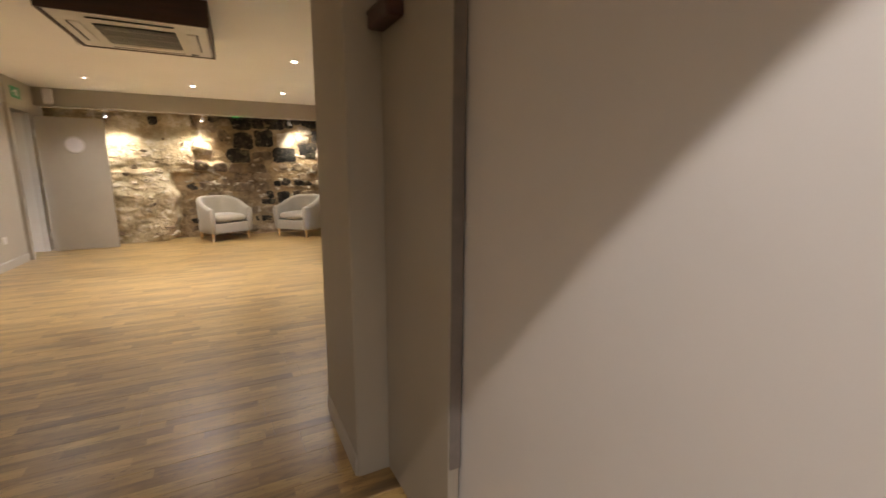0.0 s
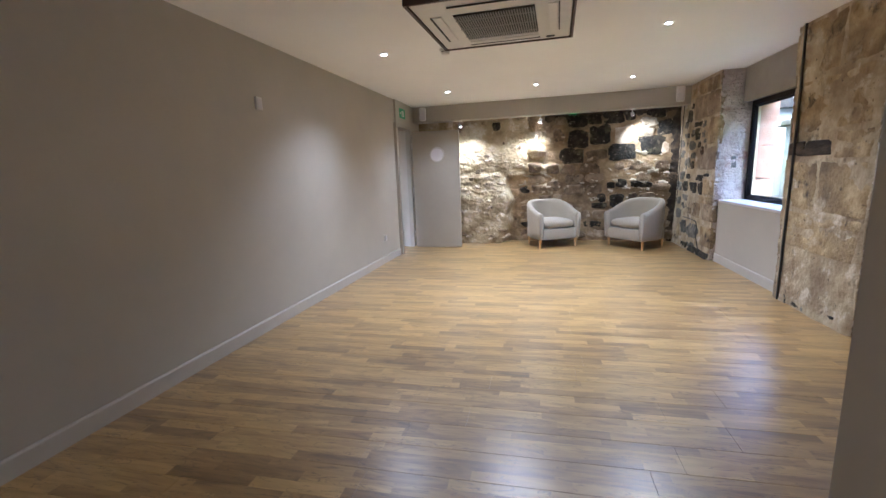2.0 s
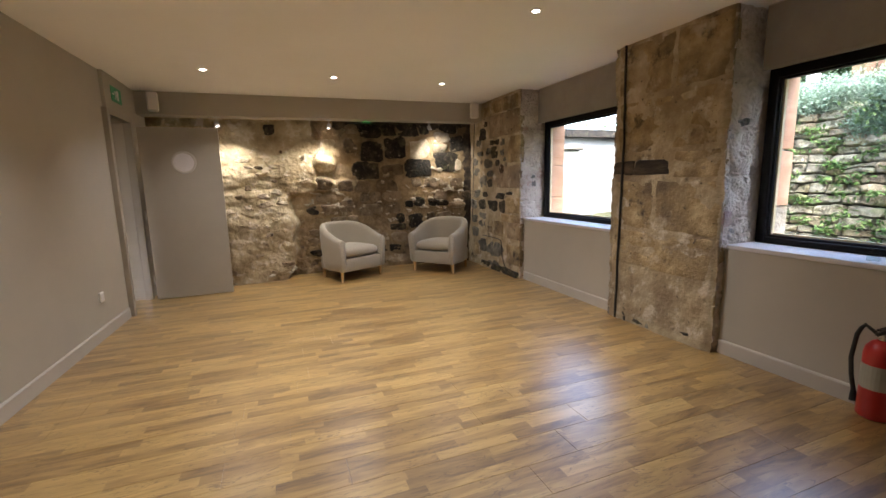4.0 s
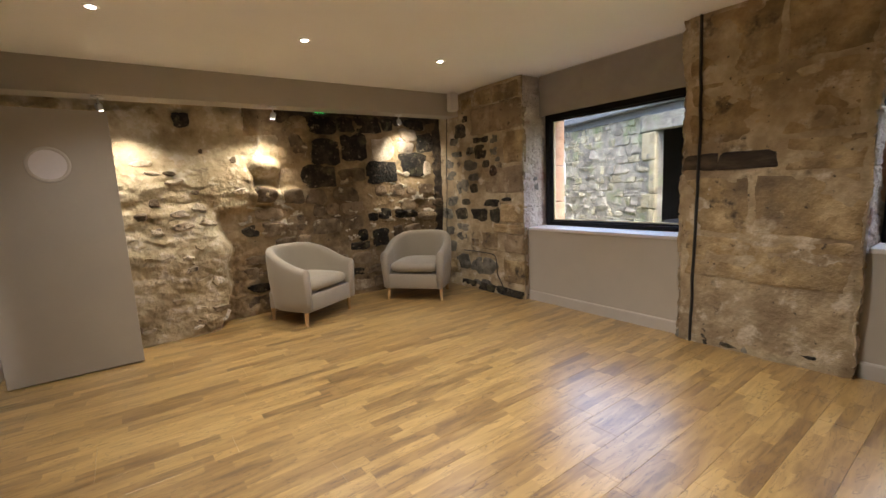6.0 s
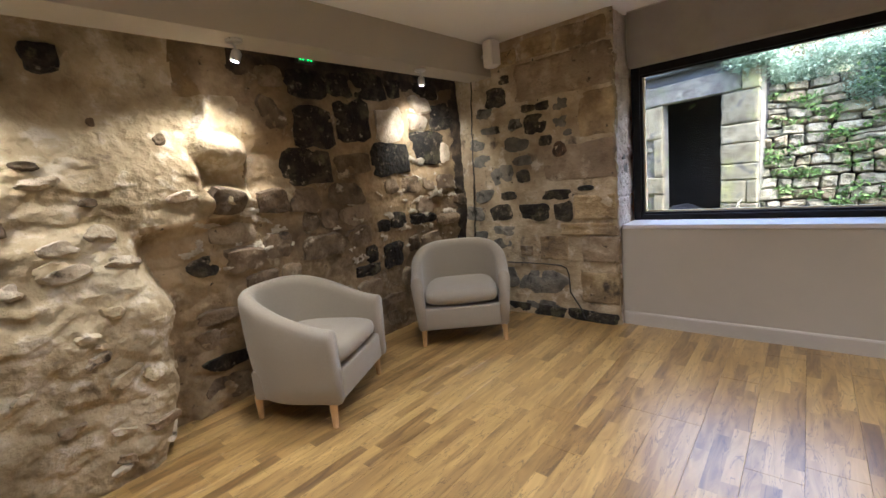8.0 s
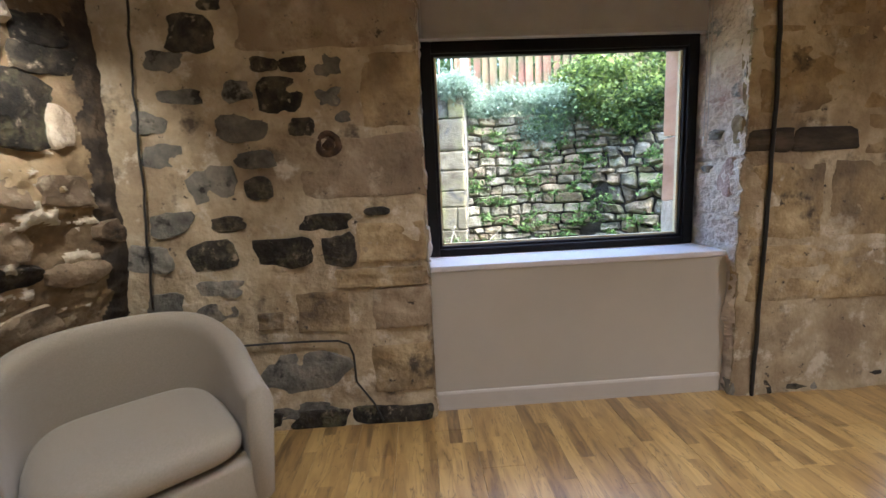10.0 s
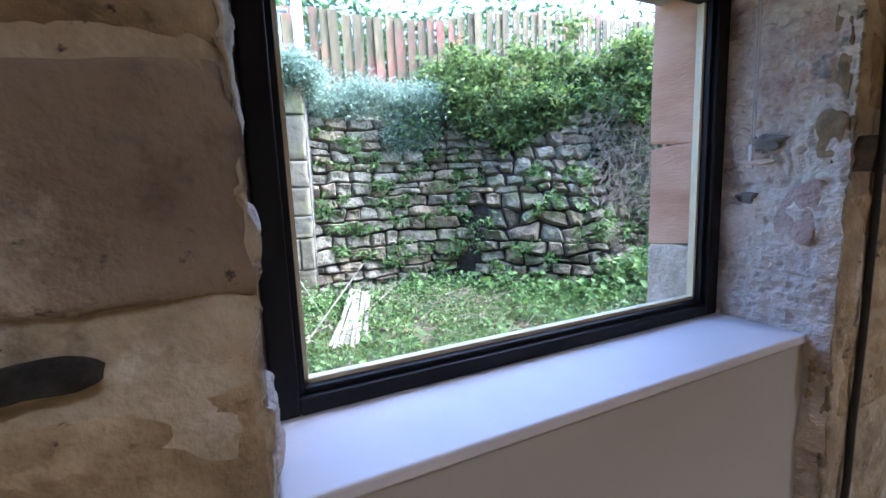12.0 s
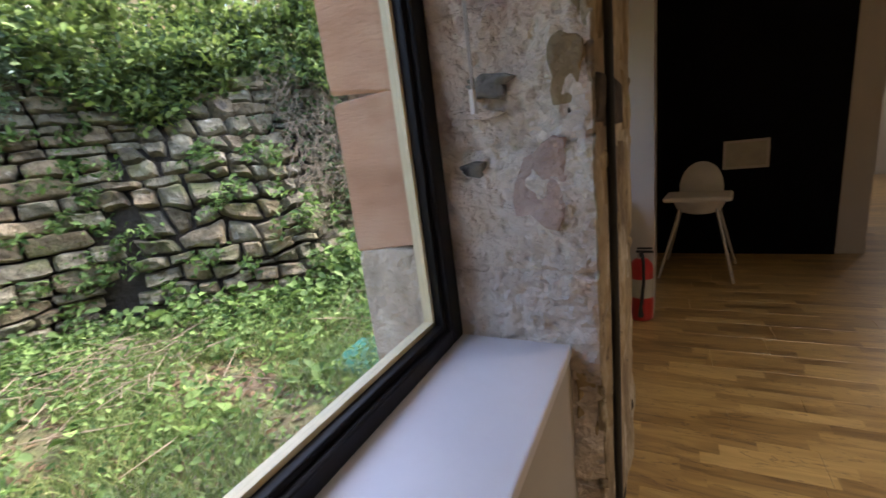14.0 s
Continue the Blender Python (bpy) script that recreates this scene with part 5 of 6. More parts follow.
    for a, b in zip(rows, rows[1:]):
        for i in range(nu * 2):
            bm.faces.new((a[i], a[(i + 1) % (nu * 2)], b[(i + 1) % (nu * 2)], b[i]))
    bmesh.ops.remove_doubles(bm, verts=list(bm.verts), dist=0.0004)
    part("cushion", bm, M_FABRIC, t, "plump loose seat cushion", smooth=True)
    for x, y in ((-0.315, -0.29), (0.315, -0.29), (-0.255, 0.215), (0.255, 0.215)):
        part("leg", rod_bm((x, y, 0.0), (x * 0.985, y, 0.142), 0.0155, 0.023, 14), M_PINE, t, "pale tapered birch leg", smooth=False)
    return t


def facing(x, y, fx, fy):
    return pose(x, y, 0, 0, 0, math.degrees(math.atan2(fy, fx)) + 90)


tub_chair(facing(0.385, 9.645, 0.46, -0.89), "oatmeal fabric tub chair on birch legs by the rock wall")
tub_chair(facing(1.80, 9.505, -0.78, -0.63), "oatmeal fabric tub chair on birch legs in the stone corner")

# ---- things at the entrance end ----


def extinguisher(x, y):
    t = holder("fire_extinguisher", pose(x, y, 0), "red fire extinguisher with a black hose standing on the floor", "extinguisher")
    part("cylinder", lathe_bm([(0.066, 0.0), (0.075, 0.012), (0.075, 0.36), (0.068, 0.395), (0.045, 0.425), (0.024, 0.435)], 28), M_RED, t, smooth=True)
    part("label_band", lathe_bm([(0.0758, 0.17), (0.0762, 0.172), (0.0762, 0.30), (0.0758, 0.302)], 28), M_PAPER, t, "cream instruction label")
    part("valve", lathe_bm([(0.022, 0.432), (0.022, 0.465), (0.014, 0.47)], 16), M_STEEL, t)
    part("handle", box_bm(-0.075, 0.03, -0.011, 0.011, 0.472, 0.486, 0.004), M_BLACKPLASTIC, t)
    part("lever", box_bm(-0.07, 0.025, -0.009, 0.009, 0.496, 0.506, 0.003), M_BLACKPLASTIC, t)
    hose = [(0.0, 0.02, 0.455)] + [(0.0 - 0.02 * math.sin(a), 0.075 + 0.055 * math.sin(a * 0.5), 0.40 + 0.10 * math.cos(a)) for a in (0.2, 0.7, 1.2)] + [(-0.02, 0.118, 0.3), (-0.01, 0.112, 0.2), (0.0, 0.098, 0.11)]
    tube_thing("hose", hose, 0.011, M_BLACKPLASTIC, t)
    part("nozzle", rod_bm((0.0, 0.098, 0.11), (0.0, 0.094, 0.05), 0.012, 0.019), M_BLACKPLASTIC, t)


extinguisher(2.44, 4.69)


def vase(x, y, z):
    t = tagged(part("glass_vase", lathe_bm([(0.030, 0.0), (0.032, 0.006), (0.024, 0.04), (0.018, 0.08), (0.024, 0.105), (0.034, 0.115)], 24), M_VASE, None, smooth=True), "small clear glass vase on the window board", "vase")
    t.matrix_world = pose(x, y, z)


M_VASE = glass("vase glass", (0.86, 0.90, 0.90), 0.05)
vase(2.63, 4.86, 0.822)


def high_chair(m):
    t = holder("high_chair", m, "white plastic high chair on slim steel legs with a tray", "high chair")
    bm = lathe_bm([(0.10, 0.52), (0.155, 0.54), (0.185, 0.60), (0.19, 0.66), (0.185, 0.665), (0.15, 0.60), (0.09, 0.555)], 28)
    part("seat", bm, M_WHITEPLASTIC, t, smooth=True)
    bm = bmesh.new()
    nb = 18
    fr = []
    for dy in (0.0, 0.022):
        ring = []
        for i in range(nb + 1):
            a = math.pi * i / nb
            ring.append(bm.verts.new((0.165 * math.cos(a), 0.15 + dy + 0.03 * math.sin(a), 0.66 + 0.26 * math.sin(a) ** 0.8 if 0 < i < nb else 0.60)))
        fr.append(ring)
    bm.faces.new(fr[0])
    bm.faces.new(fr[1][::-1])
    for i in range(nb):
        bm.faces.new((fr[0][i], fr[0][i + 1], fr[1][i + 1], fr[1][i]))
    bm.faces.new((fr[0][nb], fr[0][0], fr[1][0], fr[1][nb]))
    part("backrest", bm, M_WHITEPLASTIC, t)
    part("tray", box_bm(-0.235, 0.235, -0.30, 0.02, 0.655, 0.695, 0.018, 3), M_WHITEPLASTIC, t)
    for sx, sy in ((-1, -1), (1, -1), (-1, 1), (1, 1)):
        part("leg", rod_bm((sx * 0.13, sy * 0.11, 0.57), (sx * 0.265, sy * 0.27, 0.0), 0.0115), M_STEEL, t)


high_chair(pose(2.04, 3.62, 0, 0, 0, 172))


def framed_board():
    t = holder("framed_notice", pose(1.66, 3.082, 0.92), "cream framed notice hung low on the black wall", "frame")
    part("board", box_bm(-0.15, 0.15, 0.0, 0.012, -0.105, 0.105), M_PAPER, t)
    for b in ((-0.17, 0.17, 0.0, 0.02, 0.105, 0.125), (-0.17, 0.17, 0.0, 0.02, -0.125, -0.105), (-0.17, -0.15, 0.0, 0.02, -0.105, 0.105), (0.15, 0.17, 0.0, 0.02, -0.105, 0.105)):
        part("frame_side", box_bm(*b, 0.003), M_TRIM, t)


framed_board()

# ---- outside: yard, dry-stone wall, store, bank ----
M_SOIL = surface("weedy soil", [(0.04, 0.045, 0.018), (0.075, 0.085, 0.028), (0.13, 0.13, 0.045)], 9, 0.95, 0.8, 40, dist=0.03, patches=[((0.11, 0.08, 0.05), 2.6, 0.55, 0.07), ((0.22, 0.21, 0.055), 4.0, 0.62, 0.05)])
M_EARTH = surface("dark earth", [(0.025, 0.02, 0.014), (0.05, 0.04, 0.028)], 8, 0.95, 0.8, 30, dist=0.03)
M_DRYSTONE = surface("weathered field stone", [(0.092, 0.081, 0.051), (0.172, 0.151, 0.098), (0.276, 0.249, 0.172)], 9, 0.94, 1.0, 30, dist=0.03, vary=0.30,
                     patches=[((0.13, 0.14, 0.05), 3.4, 0.60, 0.08), ((0.45, 0.42, 0.34), 11, 0.64, 0.05), ((0.07, 0.06, 0.045), 5.0, 0.62, 0.06), ((0.07, 0.06, 0.05), 30, 0.66, 0.03)])
M_DRYBROWN = surface("brown field stone", [(0.104, 0.079, 0.045), (0.196, 0.152, 0.090), (0.292, 0.241, 0.152)], 9, 0.94, 1.0, 30, dist=0.03, vary=0.28,
                     patches=[((0.14, 0.15, 0.05), 3.0, 0.60, 0.08), ((0.09, 0.078, 0.06), 6, 0.61, 0.05), ((0.07, 0.06, 0.05), 28, 0.66, 0.03)])
M_QUOIN = surface("lichened quoin stone", [(0.118, 0.097, 0.057), (0.193, 0.164, 0.099), (0.277, 0.239, 0.155)], 5, 0.94, 0.6, 30, dist=0.015, vary=0.18,
                  patches=[((0.27, 0.265, 0.10), 1.9, 0.60, 0.08), ((0.11, 0.10, 0.075), 5, 0.60, 0.06), ((0.08, 0.072, 0.058), 24, 0.65, 0.03)])
M_STORE = surface("damp grey rubble", [(0.095, 0.085, 0.068), (0.155, 0.14, 0.112), (0.235, 0.215, 0.17)], 5, 0.94, 0.7, 28, dist=0.015, vary=0.20,
                  patches=[((0.11, 0.13, 0.055), 2.0, 0.60, 0.08), ((0.07, 0.063, 0.052), 4.2, 0.61, 0.06), ((0.08, 0.07, 0.06), 24, 0.65, 0.03)])
M_STOREIN = surface("dark store inside", [(0.02, 0.018, 0.016), (0.05, 0.045, 0.04)], 5, 0.95, 0.6, 30, dist=0.02)
M_SLATE = surface("dark roof slab", [(0.045, 0.048, 0.055), (0.08, 0.085, 0.095)], 5, 0.75, 0.4, 40)
M_OUTHOUSE = surface("white outhouse render", [(0.28, 0.29, 0.285), (0.35, 0.36, 0.355)], 2.0, 0.9, 0.4, 30)
M_RENDER = surface("pale garden render", [(0.17, 0.18, 0.145), (0.24, 0.25, 0.21)], 2.0, 0.9, 0.4, 30, patches=[((0.30, 0.34, 0.18), 2.2, 0.64, 0.07)])
M_FENCE = surface("weathered fence board", [(0.075, 0.062, 0.028), (0.13, 0.105, 0.046), (0.20, 0.165, 0.08)], 4, 0.85, 0.5, 50, (6, 6, 0.7), vary=0.3, patches=[((0.24, 0.10, 0.06), 1.2, 0.60, 0.06)])
M_CANE = surface("bleached cane", [(0.15, 0.135, 0.09), (0.24, 0.215, 0.15)], 14, 0.7, 0.2, 60, vary=0.2)
M_TWIG = surface("dead stem", [(0.15, 0.115, 0.075), (0.33, 0.27, 0.19)], 14, 0.9, 0.2, 60)
M_BAG = surface("black plastic sheet", [(0.012, 0.012, 0.014), (0.03, 0.03, 0.034)], 9, 0.35, 0.6, 18, dist=0.03)
M_RAIL = surface("galvanised rail", [(0.42, 0.43, 0.44), (0.55, 0.56, 0.57)], 20, 0.5, 0.1, 60)


def leaf_material(name, dark, light, rough=0.75):
    m = bpy.data.materials.new(name)
    m.use_nodes = True
    n, l = m.node_tree.nodes, m.node_tree.links
    b = n["Principled BSDF"]
    geo = n.new("ShaderNodeNewGeometry")
    ramp = n.new("ShaderNodeValToRGB")
    e = ramp.color_ramp.elements
    e[0].color, e[1].color = rgb(dark), rgb(light)
    e.new(0.55).color = rgb(tuple((a * 0.6 + c * 0.4) for a, c in zip(dark, light)))
    l.new(geo.outputs["Random Per Island"], ramp.inputs[0])
    l.new(ramp.outputs[0], b.inputs["Base Color"])
    b.inputs["Roughness"].default_value = rough
    tr = n.new("ShaderNodeBsdfTranslucent")
    l.new(ramp.outputs[0], tr.inputs[0])
    mx = n.new("ShaderNodeMixShader")
    mx.inputs[0].default_value = 0.42
    l.new(b.outputs[0], mx.inputs[1])
    l.new(tr.outputs[0], mx.inputs[2])
    l.new(mx.outputs[0], n["Material Output"].inputs["Surface"])
    return m


M_LEAF = leaf_material("fresh leaf", (0.045, 0.10, 0.026), (0.26, 0.40, 0.11))
M_NEWLEAF = leaf_material("young shrub leaf", (0.018, 0.042, 0.012), (0.27, 0.37, 0.085))
M_IVY = leaf_material("ivy leaf", (0.032, 0.07, 0.024), (0.14, 0.22, 0.07), 0.7)
M_SILVER = leaf_material("silvery leaf", (0.13, 0.20, 0.12), (0.40, 0.49, 0.38))
M_GRASS = leaf_material("grass", (0.06, 0.11, 0.028), (0.24, 0.31, 0.09))
M_DRYLEAF = leaf_material("dead leaf", (0.10, 0.065, 0.035), (0.26, 0.18, 0.10), 0.8)


def foliage(name, points, size, material, label, category="plant", up=0.4, long=1.5, parent=None, seed=1):
    """One mesh of folded leaves, one leaf at each point."""
    r = np.random.default_rng(seed)
    p = np.asarray(points, dtype=float)
    k = len(p)
    nrm = r.normal(size=(k, 3))
    nrm[:, 2] = np.abs(nrm[:, 2]) + up
    nrm /= np.linalg.norm(nrm, axis=1)[:, None]
    d = r.normal(size=(k, 3))
    d -= nrm * np.sum(d * nrm, axis=1)[:, None]
    d /= np.linalg.norm(d, axis=1)[:, None]
    s = np.cross(nrm, d)
    z = size * r.uniform(0.55, 1.35, size=(k, 1))
    h = z * 0.5 * long
    ring = [p - d * h, p - d * h * 0.35 + s * z * 0.34 + nrm * z * 0.12, p + d * h * 0.35 + s * z * 0.33 + nrm * z * 0.10, p + d * h - nrm * z * 0.14,
            p + d * h * 0.35 - s * z * 0.33 + nrm * z * 0.10, p - d * h * 0.35 - s * z * 0.34 + nrm * z * 0.12]
    verts = np.stack(ring, axis=1).reshape(-1, 3)
    i = np.arange(k)[:, None] * 6
    faces = np.concatenate([i + np.array([f]) for f in ((0, 1, 2), (0, 2, 3), (0, 3, 4), (0, 4, 5))], axis=0)
    me = bpy.data.meshes.new(name)
    me.vertices.add(len(verts))
    me.vertices.foreach_set("co", verts.ravel())
    me.loops.add(len(faces) * 3)
    me.loops.foreach_set("vertex_index", faces.ravel().astype(np.int32))
    me.polygons.add(len(faces))
    me.polygons.foreach_set("loop_start", np.arange(len(faces), dtype=np.int32) * 3)
    me.polygons.foreach_set("loop_total", np.full(len(faces), 3, dtype=np.int32))
    me.update()
    me.validate()
    me.materials.append(material)
    ob = new(name, me)
    return tagged(ob, label, category, kind="stuff")


def blades(name, points, height, material, label, lean=0.35, width=0.006, seed=2):
    r = np.random.default_rng(seed)
    p = np.asarray(points, dtype=float)
    k = len(p)
    ang = r.uniform(0, 2 * np.pi, k)
    side = np.stack([np.cos(ang), np.sin(ang), np.zeros(k)], axis=1) * width
    h = height * r.uniform(0.4, 1.3, size=(k, 1))
    tilt = np.concatenate([r.normal(size=(k, 2)) * lean, np.ones((k, 1))], axis=1)
    mid = p + tilt * h * 0.55
    bend = tilt.copy()
    bend[:, :2] *= 2.0
    bend[:, 2] *= 0.75
    tip = mid + bend * h * 0.45
    verts = np.stack([p - side, p + side, mid + side * 0.7, mid - side * 0.7, tip], axis=1).reshape(-1, 3)
    me = bpy.data.meshes.new(name)
    faces = []
    for i in range(k):
        o = i * 5
        faces += [(o, o + 1, o + 2, o + 3), (o + 3, o + 2, o + 4)]
    me.from_pydata(verts.tolist(), [], faces)
    me.update()
    me.materials.append(material)
    return tagged(new(name, me), label, "grass", kind="stuff")


def wall_base(y):
    """x of the foot of the dry-stone wall."""
    return float(np.interp(y, [-30, 0, 3.0, 4.35, 5.6, 6.4, 6.9, 7.75, 9, 40], [2.0, 4.2, 4.75, 5.12, 5.85, 6.15, 6.20, 6.14, 6.9, 16]))


def yard_z(x, y):
    return 0.03 + 0.065 * (x - 3.16) + 0.03 * noise.noise(Vector((x * 1.3, y * 1.3, 0.5)))


def ground_z(x, y):
    w = wall_base(y)
    back = x - (w + 0.34)
    low = yard_z(min(x, w + 0.3), y)
    high = 2.08 + 0.30 * min(2.2, max(0, back)) + 0.02 * max(0, back - 2.2) + 0.05 * noise.noise(Vector((x, y, 3)))
    if y > 7.74:
        high = low
    return low + (high - low) * smoothstep(0.0, 0.10, back)


def ground_place(u, v):
    x = 3.04 + 5.26 * u + (75 * (u - 0.85) / 0.15 if u > 0.85 else 0)
    y = 6.0 + (v - 0.5) * 14 + (math.copysign(60 * (abs(v - 0.5) - 0.42) / 0.08, v - 0.5) if abs(v - 0.5) > 0.42 else 0)
    return (x, y, ground_z(x, y))


tagged(new("ground", relief("ground", 130, 170, ground_place, M_SOIL)), "weedy sloping yard and bank outside the windows", "ground", kind="structure")

# dry-stone retaining wall
drywall = holder("dry_stone_wall", Matrix(), "old dry-stone retaining wall with weeds growing in its joints", "stone wall")


def fill_place(u, v):
    y, z = 7.74 - u * 8.0, 0.0 + v * 2.16
    x = wall_base(y) + 0.17 + 0.13 * z + 0.03 * noise.noise(Vector((y * 4, z * 4, 0)))
    return (x, y, z)


part("earth_core", relief("earth_core", 80, 24, fill_place, M_EARTH), None, drywall)


def heap_bulge(y, z):
    """How far the tumbled heap stands out from the wall."""
    q = 1 - ((y - 5.22) / 0.96) ** 2 - (max(0.0, z) / 2.10) ** 2.6
    return 0.52 * q if q > 0 else 0.0


def dry_face(a, z):
    y = 3.70 + a
    return (wall_base(y) + 0.13 * z + 0.035 * noise.noise(Vector((y * 1.7, z * 1.9, 4.4))), y, z)


def build_drystone():
    rng = random.Random(31)
    ms = [M_DRYSTONE, M_DRYSTONE, M_DRYBROWN]
    lay_courses(drywall, rng, ms, (0.0, 4.0, 0.10, 2.10), (0.075, 0.155), (0.13, 0.46), dry_face, 0.006, 0.036, 0.34,
                lambda a, z: heap_bulge(3.70 + a, z) < 0.12, 0.06, 0.13, 0.030)


def heap_face(a, z):
    y = 4.60 + a
    return (wall_base(y) + 0.13 * z + 0.06 - heap_bulge(y, z) + 0.03 * noise.noise(Vector((y * 3, z * 3, 8.8))), y, z)


def build_cairn():
    rng = random.Random(57)
    t = holder("stone_heap", Matrix(), "tumbled heap of field stones against the retaining wall", "stone heap")

    def core_place(u, v):
        y, z = 6.24 - 2.1 * u, 2.1 * v
        p = heap_face(y - 4.6, z)
        return (p[0] + 0.11, p[1], p[2])

    part("core", relief("core", 24, 24, core_place, M_EARTH), None, t)
    lay_courses(t, rng, [M_DRYSTONE, M_DRYSTONE, M_DRYBROWN], (-0.40, 1.65, 0.03, 2.0), (0.10, 0.19), (0.12, 0.29), heap_face, 0.012, 0.055, 0.75,
                lambda a, z: heap_bulge(4.60 + a, z) > 0.10, 0.05, 0.14, 0.030)


# store with a dark doorway
store = holder("stone_store", pose(6.13, 7.76, 0, 0, 0, 74), "small derelict stone store with an open dark doorway", "store")


def build_store():
    rng = random.Random(77)
    w0, w1, top = 0.45, 1.30, 2.12
    for nm, b in {"wall_a": (-0.01, w0, -0.20, -0.05, -0.1, 2.42), "wall_b": (w1, 3.9, -0.20, -0.05, -0.1, 2.42), "wall_c": (w0, w1, -0.20, -0.05, top + 0.02, 2.42)}.items():
        part("wall_core", box_bm(*b), M_STORE, store)
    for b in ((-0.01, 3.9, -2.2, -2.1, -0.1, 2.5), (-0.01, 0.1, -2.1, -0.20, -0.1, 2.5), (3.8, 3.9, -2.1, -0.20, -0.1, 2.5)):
        part("inner_wall", box_bm(*b), M_STOREIN, store, "dark inner wall")
    part("roof", box_bm(0.30, 4.1, -2.35, 0.10, 2.53, 2.68, 0.03), M_SLATE, store, "dark overhanging roof slab")
    part("fascia", box_bm(0.0, 4.0, -0.30, -0.03, 2.40, 2.54, 0.01), M_SLATE, store)
    ql = [pitted_mesh("quoin", 40 + i, M_QUOIN, 0.12, 0.12, "y", 0.48) for i in range(6)]
    ll = [pitted_mesh("lintel", 50, M_STORE, 0.14, 0.14, "y", 0.48)]
    part("doorstep", box_bm(w0, w1, -0.4, 0.02, -0.1, 0.24, 0.02), M_STORE, store)
    for z0, z1, cut in ((0.16, 0.40, 0), (0.40, 0.60, 0), (0.60, 0.92, 0.3), (0.92, 1.14, 0), (1.14, 1.42, 0), (1.42, 1.68, 0), (1.68, 2.11, 0)):
        cuts = [0.0, w0 + 0.012] if not cut else [0.0, 0.13, w0 + 0.012]
        for a, b in zip(cuts, cuts[1:]):
            stone(ql, rng, store, ((a + b) / 2, -0.05, (z0 + z1) / 2), (b - a - 0.004, 0.10, z1 - z0 - 0.004), name="quoin")
    for z0, z1, b in ((0.1, 0.75, 1.46), (0.75, 1.02, 1.62), (1.02, 1.62, 1.44), (1.62, 2.11, 1.62)):
        stone(ql, rng, store, ((w1 - 0.012 + b) / 2, -0.05, (z0 + z1) / 2), (b - w1, 0.10, z1 - z0 - 0.004), name="quoin")
    stone(ll, rng, store, (0.94, -0.05, 2.26), (1.46, 0.11, 0.29), name="lintel")
    stone(ql, rng, store, (0.10, -0.05, 2.26), (0.21, 0.10, 0.29), name="quoin")
    lay_courses(store, rng, [M_STORE, M_STORE, M_DRYSTONE], (1.60, 3.8, 0.05, 2.30), (0.11, 0.24), (0.16, 0.42), lambda a, z: (a, -0.045, z), 0.006, 0.010, 0.22, None, 0.06, 0.06, 0.010)


tagged(part("plastic_sheet", stone_mesh("plastic_sheet", 91, M_BAG, 0.35, 0.22, 6), None, None), "crumpled black plastic sheet in the doorway", "plastic sheet").matrix_world = pose(6.62, 8.72, 0.36, 0, 0, 30) @ Matrix.Diagonal((0.62, 0.5, 0.32, 1))
tagged(part("grey_slab", stone_mesh("grey_slab", 95, M_DRYSTONE, 0.9, 0.05, 3), None, None), "pale grey stone slab leaning in the doorway", "slab").matrix_world = pose(6.30, 8.30, 0.36, 0, 18, 70) @ Matrix.Diagonal((0.26, 0.05, 0.24, 1))

M_TEAL = surface("teal plastic sheet", [(0.004, 0.09, 0.07), (0.012, 0.13, 0.10)], 6, 0.9, 0.5, 14, dist=0.02)


def tarp_place(u, v):
    x, y = 3.80 + 0.34 * v, 5.48 + 0.55 * u
    return (x, y, yard_z(x, y) + 0.05 + 0.05 * noise.noise(Vector((u * 5, v * 4, 2))) - 0.09 * smoothstep(0.75, 1.0, max(abs(2 * u - 1), abs(2 * v - 1))))


tagged(new("teal_sheet", relief("teal_sheet", 18, 12, tarp_place, M_TEAL)), "crumpled teal plastic sheet lying in the weeds", "plastic sheet")

# rail and post on top of the store
rail = holder("roof_railing", pose(6.13, 7.76, 2.62, 0, 0, 74), "grey metal railing on the roof of the store", "railing")
for i in range(12):
    part("baluster", rod_bm((0.3 + i * 0.2, -0.9, 0.0), (0.3 + i * 0.2, -0.9, 0.75), 0.012, sides=8), M_RAIL, rail)
part("top_rail", rod_bm((0.2, -0.9, 0.76), (2.7, -0.9, 0.76), 0.02, sides=10), M_RAIL, rail)
part("post", box_bm(0.04, 0.14, -0.86, -0.76, 0.0, 1.4, 0.008), M_RAIL, rail, "pale square timber post")

# pale garden wall and pillar to the north
garden_wall = setting("garden_wall_north", box_bm(2.9, 6.30, 12.4, 12.65, 0.0, 1.98, 0.02), M_RENDER, "pale rendered garden wall stained green at its foot")
part("coping", box_bm(2.9, 6.36, 12.35, 12.70, 1.98, 2.07, 0.015), M_STORE, garden_wall, "weathered grey stone coping")
shed = holder("white_outhouse", pose(4.4, 13.2, 0), "white rendered outhouse under a dark roof edge", "outhouse")
part("wall", box_bm(0, 6.5, 0, 0.2, 0, 2.55, 0.01), M_OUTHOUSE, shed)
part("roof_edge", box_bm(-0.1, 6.6, -0.25, 0.0, 2.40, 2.60, 0.01), M_DARKSTONE, shed, "dark grey roof edge")
pil = holder("gate_pillar", pose(5.62, 11.4, 0.2), "broad stone gate pier with a flat cap", "pillar")
part("shaft", box_bm(-0.85, 0.02, -0.22, 0.22, -0.1, 1.72, 0.02), M_RENDER, pil)
part("cap", box_bm(-0.92, 0.09, -0.29, 0.29, 1.72, 1.84, 0.025), M_STORE, pil)
